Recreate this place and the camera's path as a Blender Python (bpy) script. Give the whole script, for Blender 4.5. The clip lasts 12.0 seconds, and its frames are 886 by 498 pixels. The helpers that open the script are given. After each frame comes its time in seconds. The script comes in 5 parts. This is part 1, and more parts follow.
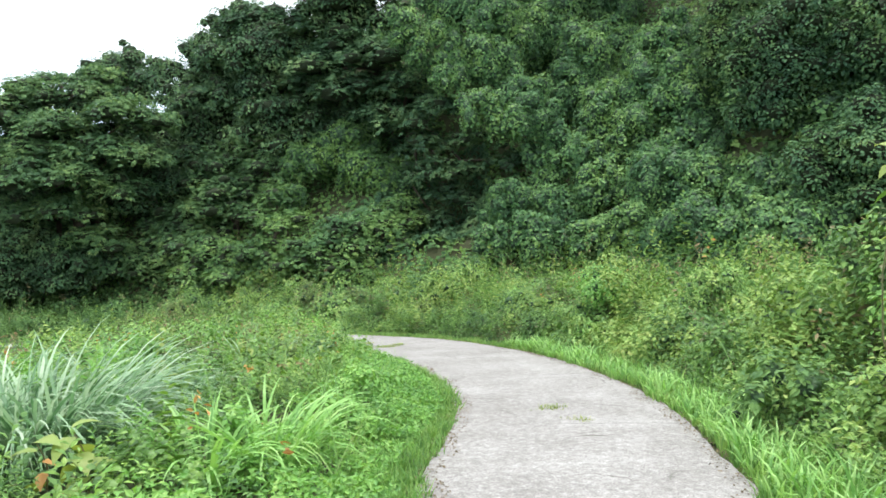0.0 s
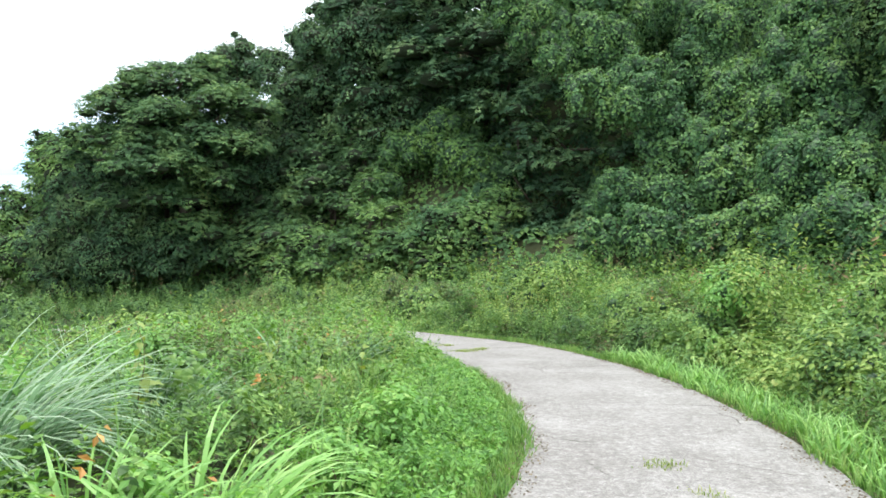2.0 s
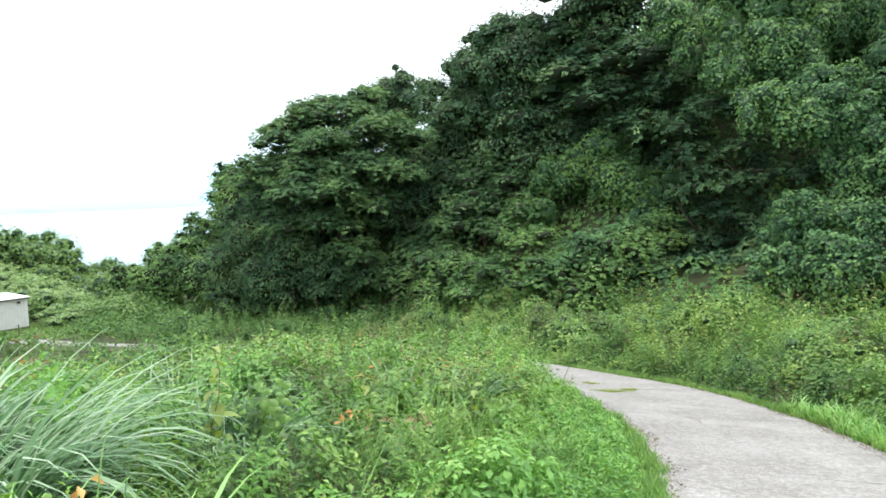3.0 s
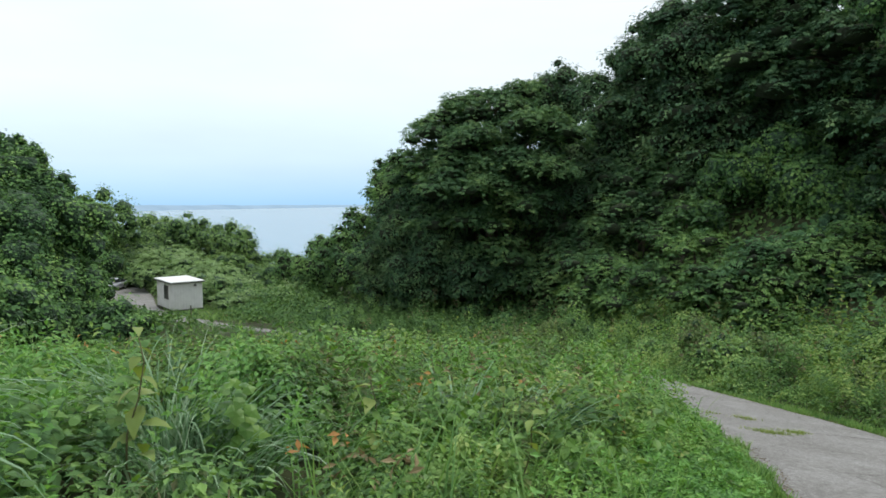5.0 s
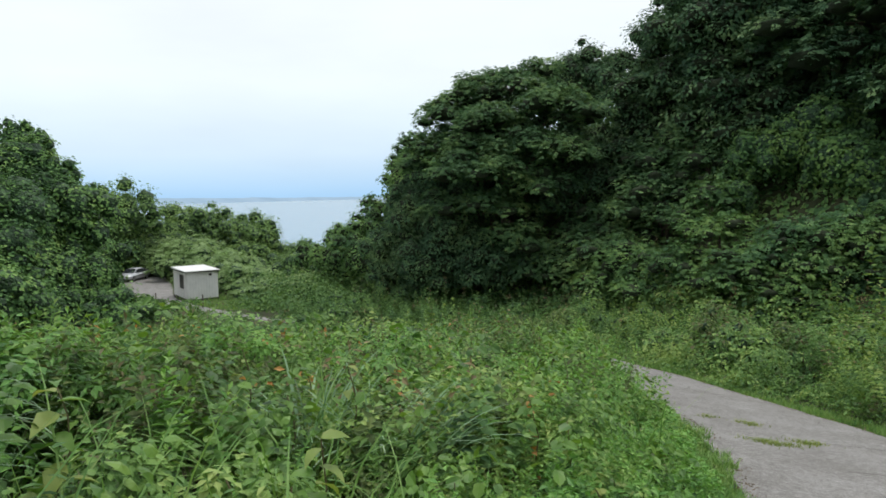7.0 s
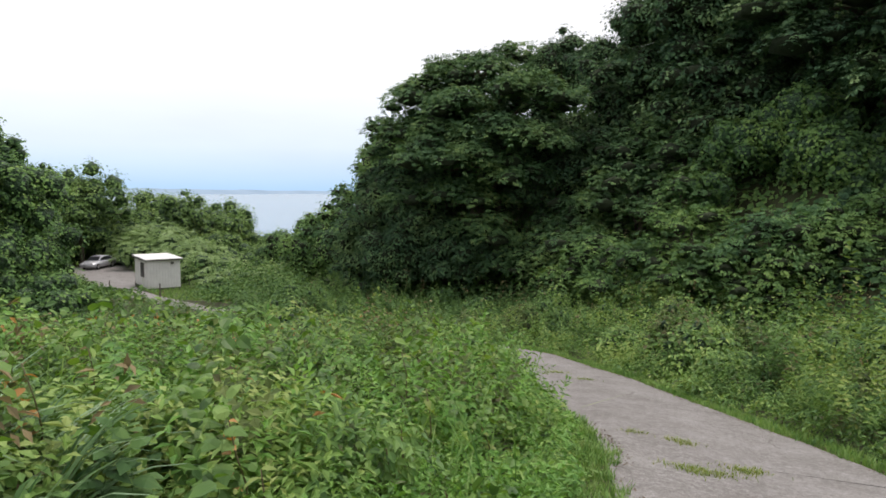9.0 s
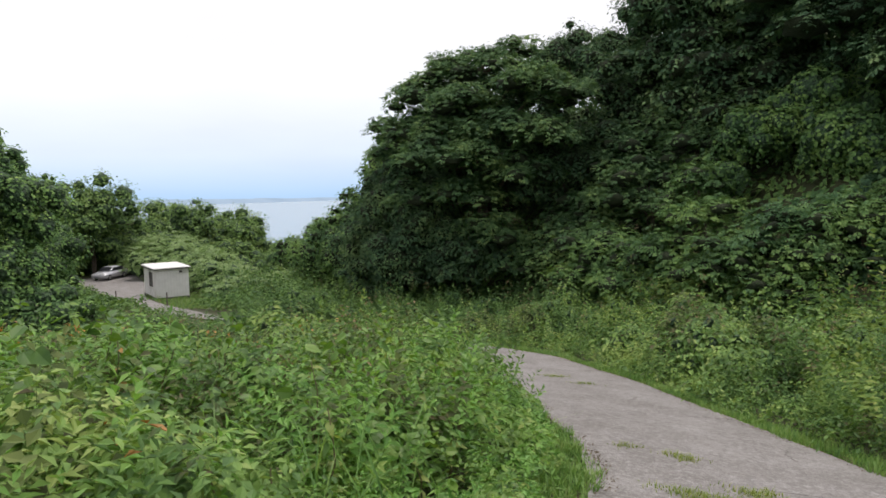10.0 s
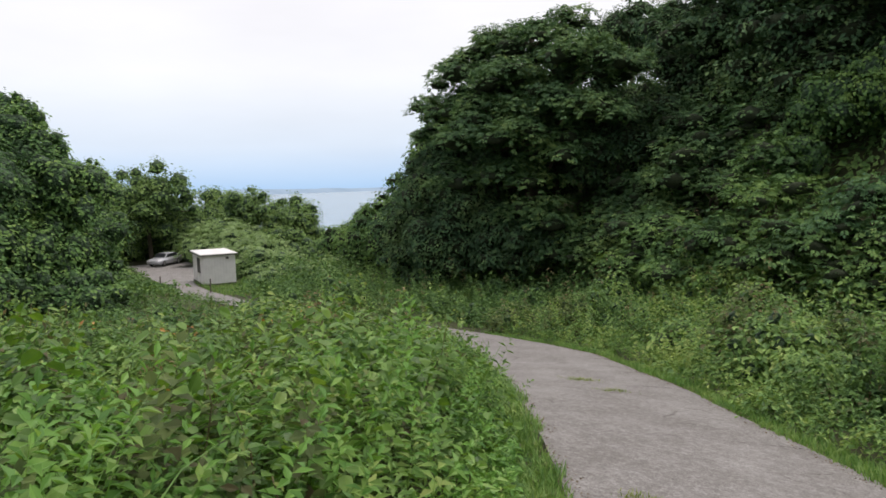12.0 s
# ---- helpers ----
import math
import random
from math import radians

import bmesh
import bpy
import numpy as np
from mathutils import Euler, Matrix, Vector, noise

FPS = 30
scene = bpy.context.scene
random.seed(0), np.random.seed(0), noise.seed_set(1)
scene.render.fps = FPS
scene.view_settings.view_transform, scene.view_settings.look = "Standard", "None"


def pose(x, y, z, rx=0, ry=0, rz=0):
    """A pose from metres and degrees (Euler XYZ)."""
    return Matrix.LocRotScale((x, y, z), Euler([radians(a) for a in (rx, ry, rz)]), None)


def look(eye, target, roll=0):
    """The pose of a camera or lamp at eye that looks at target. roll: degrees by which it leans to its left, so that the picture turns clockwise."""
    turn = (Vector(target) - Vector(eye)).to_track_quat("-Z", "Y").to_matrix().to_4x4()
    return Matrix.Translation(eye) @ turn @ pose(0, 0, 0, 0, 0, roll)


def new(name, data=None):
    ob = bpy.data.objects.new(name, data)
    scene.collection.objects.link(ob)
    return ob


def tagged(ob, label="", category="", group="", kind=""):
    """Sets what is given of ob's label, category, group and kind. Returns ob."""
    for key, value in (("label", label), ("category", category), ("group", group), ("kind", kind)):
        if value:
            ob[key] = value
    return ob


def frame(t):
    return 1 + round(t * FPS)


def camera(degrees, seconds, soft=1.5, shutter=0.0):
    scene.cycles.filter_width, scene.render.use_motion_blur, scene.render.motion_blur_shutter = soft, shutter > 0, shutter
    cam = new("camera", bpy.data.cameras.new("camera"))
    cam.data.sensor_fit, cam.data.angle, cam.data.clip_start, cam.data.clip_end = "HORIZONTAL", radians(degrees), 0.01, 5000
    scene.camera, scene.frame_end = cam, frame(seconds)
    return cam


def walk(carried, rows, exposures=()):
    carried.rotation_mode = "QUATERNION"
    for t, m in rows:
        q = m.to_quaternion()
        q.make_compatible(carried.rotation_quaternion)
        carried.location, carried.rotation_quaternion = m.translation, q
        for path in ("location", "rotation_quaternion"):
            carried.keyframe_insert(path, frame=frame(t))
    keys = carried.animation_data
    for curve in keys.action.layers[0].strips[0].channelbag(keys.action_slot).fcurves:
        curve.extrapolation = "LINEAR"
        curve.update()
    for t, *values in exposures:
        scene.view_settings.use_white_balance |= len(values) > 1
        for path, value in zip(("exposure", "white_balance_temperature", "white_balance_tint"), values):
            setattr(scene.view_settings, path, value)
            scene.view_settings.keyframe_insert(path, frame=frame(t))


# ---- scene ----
cam = camera(66.0, 12.0, soft=1.65)
METRES, EYE, TILT, LEAN, TURN = 13.0, 1.45, -7.6, 2.1, 0.0
ROWS = [
    (0.0, 0.0, 0.0, 0.0, -0.0, 0.0, 0.0),
    (0.5, 0.004, 0.0417, -0.0027, 2.58, 0.86, -0.53),
    (1.0, 0.0117, 0.0841, -0.006, 3.55, 0.57, -1.0),
    (1.5, 0.0158, 0.1255, -0.008, 4.84, 0.23, -1.15),
    (2.0, 0.0238, 0.1676, -0.0099, 8.95, -0.4, -1.58),
    (2.5, 0.0274, 0.2112, -0.0129, 15.13, 1.07, -1.79),
    (3.0, 0.0328, 0.2536, -0.0145, 22.16, 1.53, -2.61),
    (3.5, 0.0345, 0.2939, -0.017, 26.92, 3.06, -3.84),
    (5.5, 0.0307, 0.4519, -0.0285, 38.43, 0.23, -5.35),
    (6.0, 0.0336, 0.4915, -0.0301, 40.2, 0.05, -4.98),
    (6.5, 0.0333, 0.5334, -0.0328, 39.1, 0.02, -5.04),
    (8.5, 0.0306, 0.7047, -0.0427, 38.82, -0.2, -6.21),
    (9.0, 0.0292, 0.7453, -0.0452, 38.0, -0.25, -6.55),
    (9.5, 0.0263, 0.7871, -0.047, 39.26, -0.68, -5.82),
    (10.0, 0.0197, 0.828, -0.0498, 39.5, -0.12, -5.11),
    (10.5, 0.0114, 0.8706, -0.0518, 40.73, -0.23, -4.68),
    (11.0, 0.0004, 0.9086, -0.0539, 43.02, -0.69, -4.64),
    (11.5, -0.0078, 0.9495, -0.056, 45.01, -0.05, -5.01),
    (12.0, -0.024, 0.987, -0.0583, 44.7, -1.46, -5.29),
]
PATH_ROWS = [(t, pose(0, 0, EYE, TILT, LEAN, TURN) @ pose(METRES * x, METRES * y, METRES * z, 90 + pitch, roll, yaw)) for t, x, y, z, yaw, pitch, roll in ROWS]
walk(cam, PATH_ROWS, [(0, 1.48, 6500, 10), (2.0, 1.45, 6500, 10), (3.7, 1.3, 6500, 10), (5.3, 0.24, 6400, 8), (6.7, 0.24, 6500, 9), (8.3, 0.4, 6900, 18), (12, 0.24, 6950, 19)])

# ---- sky and light: a bright overcast day ----
world = bpy.data.worlds.new("overcast_sky")
scene.world = world
world.use_nodes = True
wt = world.node_tree
wt.nodes.clear()


def wnode(kind, **inputs):
    n = wt.nodes.new(kind)
    for k, v in inputs.items():
        n.inputs[k].default_value = v
    return n


sky = wnode("ShaderNodeTexSky")
sky.sky_type, sky.sun_disc = "NISHITA", False
sky.sun_elevation, sky.sun_rotation = radians(75), radians(11)
sky.dust_density, sky.altitude = 4.0, 20
sky_gain = wnode("ShaderNodeVectorMath")
sky_gain.operation = "SCALE"
sky_gain.inputs["Scale"].default_value = 0.10
wt.links.new(sky.outputs[0], sky_gain.inputs[0])
wco = wnode("ShaderNodeTexCoord")
wsep = wnode("ShaderNodeSeparateXYZ")
wt.links.new(wco.outputs["Generated"], wsep.inputs[0])
# pale blue haze low over the sea, white cloud above
cloud = wnode("ShaderNodeValToRGB")
cr = cloud.color_ramp
cr.elements[0].position, cr.elements[0].color = 0.0, (0.41, 0.67, 0.96, 1)
cr.elements[1].position, cr.elements[1].color = 0.30, (0.88, 0.94, 0.985, 1)
e = cr.elements.new(0.06)
e.color = (0.65, 0.82, 0.98, 1)
e = cr.elements.new(0.16)
e.color = (0.84, 0.93, 0.985, 1)
wt.links.new(wsep.outputs["Z"], cloud.inputs["Fac"])
wnoise = wnode("ShaderNodeTexNoise", Scale=2.2, Detail=4.0, Roughness=0.55)
wstretch = wnode("ShaderNodeMapping")
wstretch.inputs["Scale"].default_value = (1, 1, 4)
wt.links.new(wco.outputs["Generated"], wstretch.inputs[0])
wt.links.new(wstretch.outputs[0], wnoise.inputs["Vector"])
wvar = wnode("ShaderNodeMapRange")
wvar.inputs["To Min"].default_value, wvar.inputs["To Max"].default_value = 0.88, 1.12
wt.links.new(wnoise.outputs[0], wvar.inputs["Value"])
wmul = wnode("ShaderNodeVectorMath")
wmul.operation = "SCALE"
wt.links.new(cloud.outputs[0], wmul.inputs[0])
wt.links.new(wvar.outputs[0], wmul.inputs["Scale"])
wmix = wnode("ShaderNodeMix")
wmix.data_type = "RGBA"
wmix.inputs[0].default_value = 0.85
wt.links.new(sky_gain.outputs[0], wmix.inputs["A"])
wt.links.new(wmul.outputs[0], wmix.inputs["B"])
wbg = wnode("ShaderNodeBackground", Strength=1.0)
wt.links.new(wmix.outputs["Result"], wbg.inputs[0])
wout = wnode("ShaderNodeOutputWorld")
wt.links.new(wbg.outputs[0], wout.inputs[0])

sun_data = bpy.data.lights.new("sun", "SUN")
sun_data.energy, sun_data.angle, sun_data.color = 1.5, radians(25), (1.0, 0.96, 0.9)
sun = new("sun", sun_data)
sun.matrix_basis = look((0, 0, 60), (-3, -15, 0))

# ---- materials ----


def nodes(name):
    m = bpy.data.materials.new(name)
    m.use_nodes = True
    t = m.node_tree
    t.nodes.clear()
    return m, t


def add(t, kind, **inputs):
    n = t.nodes.new(kind)
    for k, v in inputs.items():
        n.inputs[k].default_value = v
    return n


def ramp(t, fac, stops):
    r = add(t, "ShaderNodeValToRGB")
    els = r.color_ramp.elements
    while len(els) < len(stops):
        els.new(0.5)
    for el, (p, c) in zip(els, stops):
        el.position, el.color = p, (*c, 1)
    t.links.new(fac, r.inputs["Fac"])
    return r.outputs["Color"]


def leaf_material(name, cols, rough=0.5, through_light=0.25, patch=0.5, patch_scale=0.35, gloss=0.35):
    """Leaves: each leaf has its own tone, patches of the stand differ, light passes through."""
    m, t = nodes(name)
    geo = add(t, "ShaderNodeNewGeometry")
    no = add(t, "ShaderNodeTexNoise", Scale=patch_scale, Detail=3.0)
    t.links.new(geo.outputs["Position"], no.inputs["Vector"])
    no2 = add(t, "ShaderNodeTexNoise", Scale=patch_scale * 7, Detail=2.0)
    t.links.new(geo.outputs["Position"], no2.inputs["Vector"])
    both = add(t, "ShaderNodeMix")
    both.inputs[0].default_value = 0.5
    t.links.new(no.outputs[0], both.inputs["A"])
    t.links.new(no2.outputs[0], both.inputs["B"])
    a = add(t, "ShaderNodeMapRange")
    a.inputs["From Min"].default_value, a.inputs["From Max"].default_value = 0.36, 0.64
    t.links.new(both.outputs["Result"], a.inputs["Value"])
    mixv = add(t, "ShaderNodeMix")
    mixv.inputs[0].default_value = patch
    t.links.new(geo.outputs["Random Per Island"], mixv.inputs["A"])
    t.links.new(a.outputs[0], mixv.inputs["B"])
    n = len(cols)
    cols = [tuple(v * 1.3 for v in c) for c in cols]
    col = ramp(t, mixv.outputs["Result"], [(0.1 + 0.8 * i / (n - 1), c) for i, c in enumerate(cols)])
    p = add(t, "ShaderNodeBsdfPrincipled", Roughness=rough)
    p.inputs["Specular IOR Level"].default_value = gloss
    t.links.new(col, p.inputs["Base Color"])
    tr = add(t, "ShaderNodeBsdfTranslucent")
    hs = add(t, "ShaderNodeHueSaturation", Saturation=1.15, Value=1.5)
    hs.inputs["Hue"].default_value = 0.485
    t.links.new(col, hs.inputs["Color"])
    t.links.new(hs.outputs[0], tr.inputs[0])
    mx = add(t, "ShaderNodeMixShader", Fac=through_light)
    t.links.new(p.outputs[0], mx.inputs[1])
    t.links.new(tr.outputs[0], mx.inputs[2])
    o = add(t, "ShaderNodeOutputMaterial")
    t.links.new(mx.outputs[0], o.inputs[0])
    return m


def surface(name, cols, scale=3.0, fine=40.0, rough=0.8, bump=0.3, metal=0.0, dist=0.01):
    """Mottled solid surface: broad stains and fine grain in colour and relief."""
    m, t = nodes(name)
    geo = add(t, "ShaderNodeNewGeometry")
    big = add(t, "ShaderNodeTexNoise", Scale=scale, Detail=5.0, Roughness=0.6)
    small = add(t, "ShaderNodeTexNoise", Scale=fine, Detail=3.0, Roughness=0.7)
    for x in (big, small):
        t.links.new(geo.outputs["Position"], x.inputs["Vector"])
    mixv = add(t, "ShaderNodeMix")
    mixv.inputs[0].default_value = 0.4
    t.links.new(big.outputs[0], mixv.inputs["A"])
    t.links.new(small.outputs[0], mixv.inputs["B"])
    n = len(cols)
    col = ramp(t, mixv.outputs["Result"], [(0.3 + 0.4 * i / max(1, n - 1), c) for i, c in enumerate(cols)])
    p = add(t, "ShaderNodeBsdfPrincipled", Roughness=rough, Metallic=metal)
    t.links.new(col, p.inputs["Base Color"])
    b = add(t, "ShaderNodeBump", Strength=bump, Distance=dist)
    t.links.new(small.outputs[0], b.inputs["Height"])
    t.links.new(b.outputs[0], p.inputs["Normal"])
    o = add(t, "ShaderNodeOutputMaterial")
    t.links.new(p.outputs[0], o.inputs[0])
    return m


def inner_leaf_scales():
    """Leaves under the outer ones, with their shade put into the colour: leaf-sized scales, each with its own tone and
    tilt.
    """
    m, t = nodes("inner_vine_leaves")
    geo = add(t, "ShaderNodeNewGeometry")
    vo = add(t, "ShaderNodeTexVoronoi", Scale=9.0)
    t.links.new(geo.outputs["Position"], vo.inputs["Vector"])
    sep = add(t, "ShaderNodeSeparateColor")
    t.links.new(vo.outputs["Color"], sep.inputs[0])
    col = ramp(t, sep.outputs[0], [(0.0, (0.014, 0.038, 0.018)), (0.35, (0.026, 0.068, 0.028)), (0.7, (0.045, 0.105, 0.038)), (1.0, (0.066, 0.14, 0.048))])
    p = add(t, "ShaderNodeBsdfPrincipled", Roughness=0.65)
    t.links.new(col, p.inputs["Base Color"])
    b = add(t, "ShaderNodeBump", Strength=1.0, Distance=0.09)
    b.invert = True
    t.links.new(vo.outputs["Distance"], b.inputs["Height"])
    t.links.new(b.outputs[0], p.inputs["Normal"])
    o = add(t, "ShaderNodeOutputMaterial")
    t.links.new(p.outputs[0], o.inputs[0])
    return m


M_GROUND = surface("soil_and_litter", [(0.03, 0.04, 0.015), (0.05, 0.06, 0.02), (0.07, 0.065, 0.035)], 0.8, 18, 0.95, 0.8)
M_BARK = surface("bark", [(0.045, 0.035, 0.025), (0.09, 0.07, 0.05), (0.13, 0.11, 0.085)], 2, 25, 0.9, 0.8)
M_STEM = surface("weed_stem", [(0.10, 0.12, 0.04), (0.14, 0.09, 0.05)], 6, 60, 0.7, 0.2)
M_VINE = leaf_material("vine_leaf", [(0.036, 0.084, 0.042), (0.066, 0.142, 0.058), (0.112, 0.205, 0.072), (0.17, 0.268, 0.088)], 0.6, 0.22, 0.75, 0.4, 0.15)
M_TREE = leaf_material("dark_tree_leaf", [(0.024, 0.056, 0.032), (0.040, 0.088, 0.042), (0.066, 0.130, 0.052), (0.127, 0.196, 0.068)], 0.7, 0.15, 0.85, 0.45, 0.12)
M_BUSH = leaf_material("bush_leaf", [(0.036, 0.08, 0.034), (0.06, 0.125, 0.044), (0.098, 0.178, 0.053), (0.148, 0.232, 0.068)], 0.65, 0.18, 0.82, 0.45, 0.15)
M_BANKLEAF = leaf_material("bank_vine_leaf", [(0.026, 0.060, 0.026), (0.055, 0.120, 0.041), (0.108, 0.202, 0.060), (0.186, 0.288, 0.084)], 0.65, 0.15, 0.82, 0.45, 0.12)
# near-black green for crown cores: shade deep inside the foliage, put into the colour
M_INNER = surface("shade_core", [(0.010, 0.018, 0.007), (0.018, 0.03, 0.010), (0.028, 0.04, 0.014)], 1.2, 9, 0.95, 1.0, dist=0.08)
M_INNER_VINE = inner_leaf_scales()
M_LAYER = leaf_material("layered_tree_leaf", [(0.028, 0.063, 0.031), (0.050, 0.106, 0.045), (0.087, 0.160, 0.059), (0.159, 0.233, 0.077)], 0.65, 0.18, 0.7, 0.45, 0.15)
M_OLIVE = leaf_material("olive_weed_leaf", [(0.07, 0.06, 0.03), (0.055, 0.085, 0.03), (0.09, 0.13, 0.04), (0.14, 0.18, 0.06)], 0.6, 0.2, 0.5, 0.9, 0.2)
# darker copy of the weed leaf, made to hold the shade low among stems
M_UNDER = leaf_material("lower_weed_leaf", [(0.03, 0.066, 0.026), (0.052, 0.112, 0.036), (0.09, 0.17, 0.048), (0.14, 0.22, 0.065)], 0.6, 0.18, 0.6, 0.6, 0.2)
# dark tree leaf again, slightly deeper: ridge and hollow shade put into the colour
M_RIDGE = leaf_material("shaded_leaf", [(0.024, 0.052, 0.029), (0.040, 0.086, 0.043), (0.067, 0.126, 0.055), (0.117, 0.179, 0.072)], 0.7, 0.1, 0.85, 0.45, 0.12)
M_WEED = leaf_material("weed_leaf", [(0.106, 0.095, 0.045), (0.053, 0.115, 0.036), (0.098, 0.187, 0.050), (0.154, 0.254, 0.065), (0.249, 0.316, 0.102)], 0.55, 0.2, 0.72, 0.6, 0.25)
M_WEED_YELLOW = leaf_material("yellow_green_weed_leaf", [(0.06, 0.12, 0.03), (0.10, 0.18, 0.04), (0.155, 0.235, 0.055), (0.23, 0.28, 0.085)], 0.55, 0.2, 0.5, 0.9, 0.25)
M_WEED_BRIGHT = leaf_material("low_herb_leaf", [(0.058, 0.141, 0.037), (0.100, 0.224, 0.053), (0.147, 0.293, 0.069), (0.221, 0.334, 0.099)], 0.5, 0.3, 0.5, 0.7)
M_DRY = leaf_material("withered_leaf", [(0.10, 0.085, 0.045), (0.17, 0.135, 0.07), (0.26, 0.21, 0.12)], 0.7, 0.2, 0.3, 2.0, 0.2)
M_GRASS = leaf_material("verge_grass", [(0.056, 0.132, 0.037), (0.098, 0.2, 0.052), (0.15, 0.262, 0.072), (0.235, 0.315, 0.12)], 0.5, 0.3, 0.5, 1.2)
M_SILVER = leaf_material("silver_grass", [(0.05, 0.12, 0.05), (0.10, 0.19, 0.09), (0.17, 0.27, 0.15), (0.28, 0.36, 0.25)], 0.45, 0.25, 0.15, 1.5, 0.4)
M_TUSSOCK = leaf_material("fresh_tussock_grass", [(0.08, 0.19, 0.045), (0.13, 0.27, 0.07), (0.19, 0.35, 0.10), (0.27, 0.42, 0.15)], 0.45, 0.3, 0.15, 1.5, 0.4)
M_SHORE = leaf_material("shore_tree_leaf", [(0.047, 0.091, 0.034), (0.081, 0.146, 0.047), (0.124, 0.205, 0.065), (0.189, 0.273, 0.091)], 0.65, 0.18, 0.7, 0.3, 0.15)
M_BAMBOO = leaf_material("bamboo_grass", [(0.085, 0.155, 0.048), (0.128, 0.213, 0.071), (0.170, 0.259, 0.097), (0.217, 0.302, 0.128)], 0.5, 0.25, 0.4, 0.4)
M_BIGLEAF = leaf_material("broad_weed_leaf", [(0.031, 0.076, 0.020), (0.060, 0.132, 0.027), (0.102, 0.196, 0.038), (0.145, 0.238, 0.051)], 0.45, 0.28, 0.55, 1.0, 0.35)
M_YELLOWLEAF = leaf_material("yellowing_leaf", [(0.10, 0.17, 0.035), (0.15, 0.21, 0.05), (0.23, 0.25, 0.07)], 0.5, 0.3, 0.3, 1.0)
M_ORANGE = leaf_material("orange_blighted_leaf", [(0.22, 0.12, 0.04), (0.34, 0.18, 0.06), (0.45, 0.28, 0.10)], 0.6, 0.25, 0.3, 3.0)


def concrete_material():
    m, t = nodes("weathered_concrete")
    geo = add(t, "ShaderNodeNewGeometry")
    pos = geo.outputs["Position"]

    def tex(scale, detail=4.0, rough=0.6):
        n = add(t, "ShaderNodeTexNoise", Scale=scale, Detail=detail, Roughness=rough)
        t.links.new(pos, n.inputs["Vector"])
        return n.outputs[0]
    broad, mid, fine = tex(1.3, 7.0, 0.62), tex(16.0, 6.0, 0.8), tex(75.0, 2.0, 0.7)
    c1 = ramp(t, broad, [(0.34, (0.156, 0.148, 0.140)), (0.48, (0.203, 0.197, 0.190)), (0.55, (0.234, 0.228, 0.222)), (0.66, (0.298, 0.293, 0.287))])
    c2 = ramp(t, mid, [(0.35, (0.092, 0.087, 0.082)), (0.49, (0.195, 0.188, 0.180)), (0.55, (0.248, 0.242, 0.236)), (0.63, (0.385, 0.380, 0.373))])
    mx = add(t, "ShaderNodeMix")
    mx.data_type = "RGBA"
    mx.inputs[0].default_value = 0.5
    t.links.new(c1, mx.inputs["A"])
    t.links.new(c2, mx.inputs["B"])
    c3 = ramp(t, fine, [(0.36, (0.482, 0.480, 0.476)), (0.5, (1, 1, 1)), (0.64, (1.35, 1.33, 1.3))])
    mul = add(t, "ShaderNodeMix")
    mul.data_type, mul.blend_type = "RGBA", "MULTIPLY"
    mul.inputs[0].default_value = 0.75
    t.links.new(mx.outputs["Result"], mul.inputs["A"])
    t.links.new(c3, mul.inputs["B"])
    # hairline cracks
    warp = add(t, "ShaderNodeTexNoise", Scale=2.0, Detail=3.0)
    t.links.new(pos, warp.inputs["Vector"])
    addv = add(t, "ShaderNodeVectorMath")
    addv.operation = "MULTIPLY_ADD"
    addv.inputs[1].default_value = (0.5, 0.5, 0.0)
    t.links.new(warp.outputs["Color"], addv.inputs[0])
    t.links.new(pos, addv.inputs[2])
    vo = add(t, "ShaderNodeTexVoronoi", Scale=0.75)
    vo.feature = "DISTANCE_TO_EDGE"
    t.links.new(addv.outputs[0], vo.inputs["Vector"])
    ck = ramp(t, vo.outputs["Distance"], [(0.0, (0.212, 0.190, 0.155)), (0.010, (1, 1, 1))])
    mul2 = add(t, "ShaderNodeMix")
    mul2.data_type, mul2.blend_type = "RGBA", "MULTIPLY"
    cm = add(t, "ShaderNodeMapRange")
    cm.inputs["From Min"].default_value, cm.inputs["From Max"].default_value = 0.52, 0.64
    t.links.new(tex(0.9, 2.0), cm.inputs["Value"])
    t.links.new(cm.outputs[0], mul2.inputs[0])
    t.links.new(mul.outputs["Result"], mul2.inputs["A"])
    t.links.new(ck, mul2.inputs["B"])
    p = add(t, "ShaderNodeBsdfPrincipled", Roughness=0.85)
    t.links.new(mul2.outputs["Result"], p.inputs["Base Color"])
    b = add(t, "ShaderNodeBump", Strength=0.5, Distance=0.006)
    t.links.new(fine, b.inputs["Height"])
    t.links.new(b.outputs[0], p.inputs["Normal"])
    o = add(t, "ShaderNodeOutputMaterial")
    t.links.new(p.outputs[0], o.inputs[0])
    return m


M_CONCRETE = concrete_material()


def plain(name, col, rough=0.5, metal=0.0):
    return surface(name, [tuple(c * 0.85 for c in col), col, tuple(min(1, c * 1.1) for c in col)], 1.5, 30, rough, 0.05, metal)


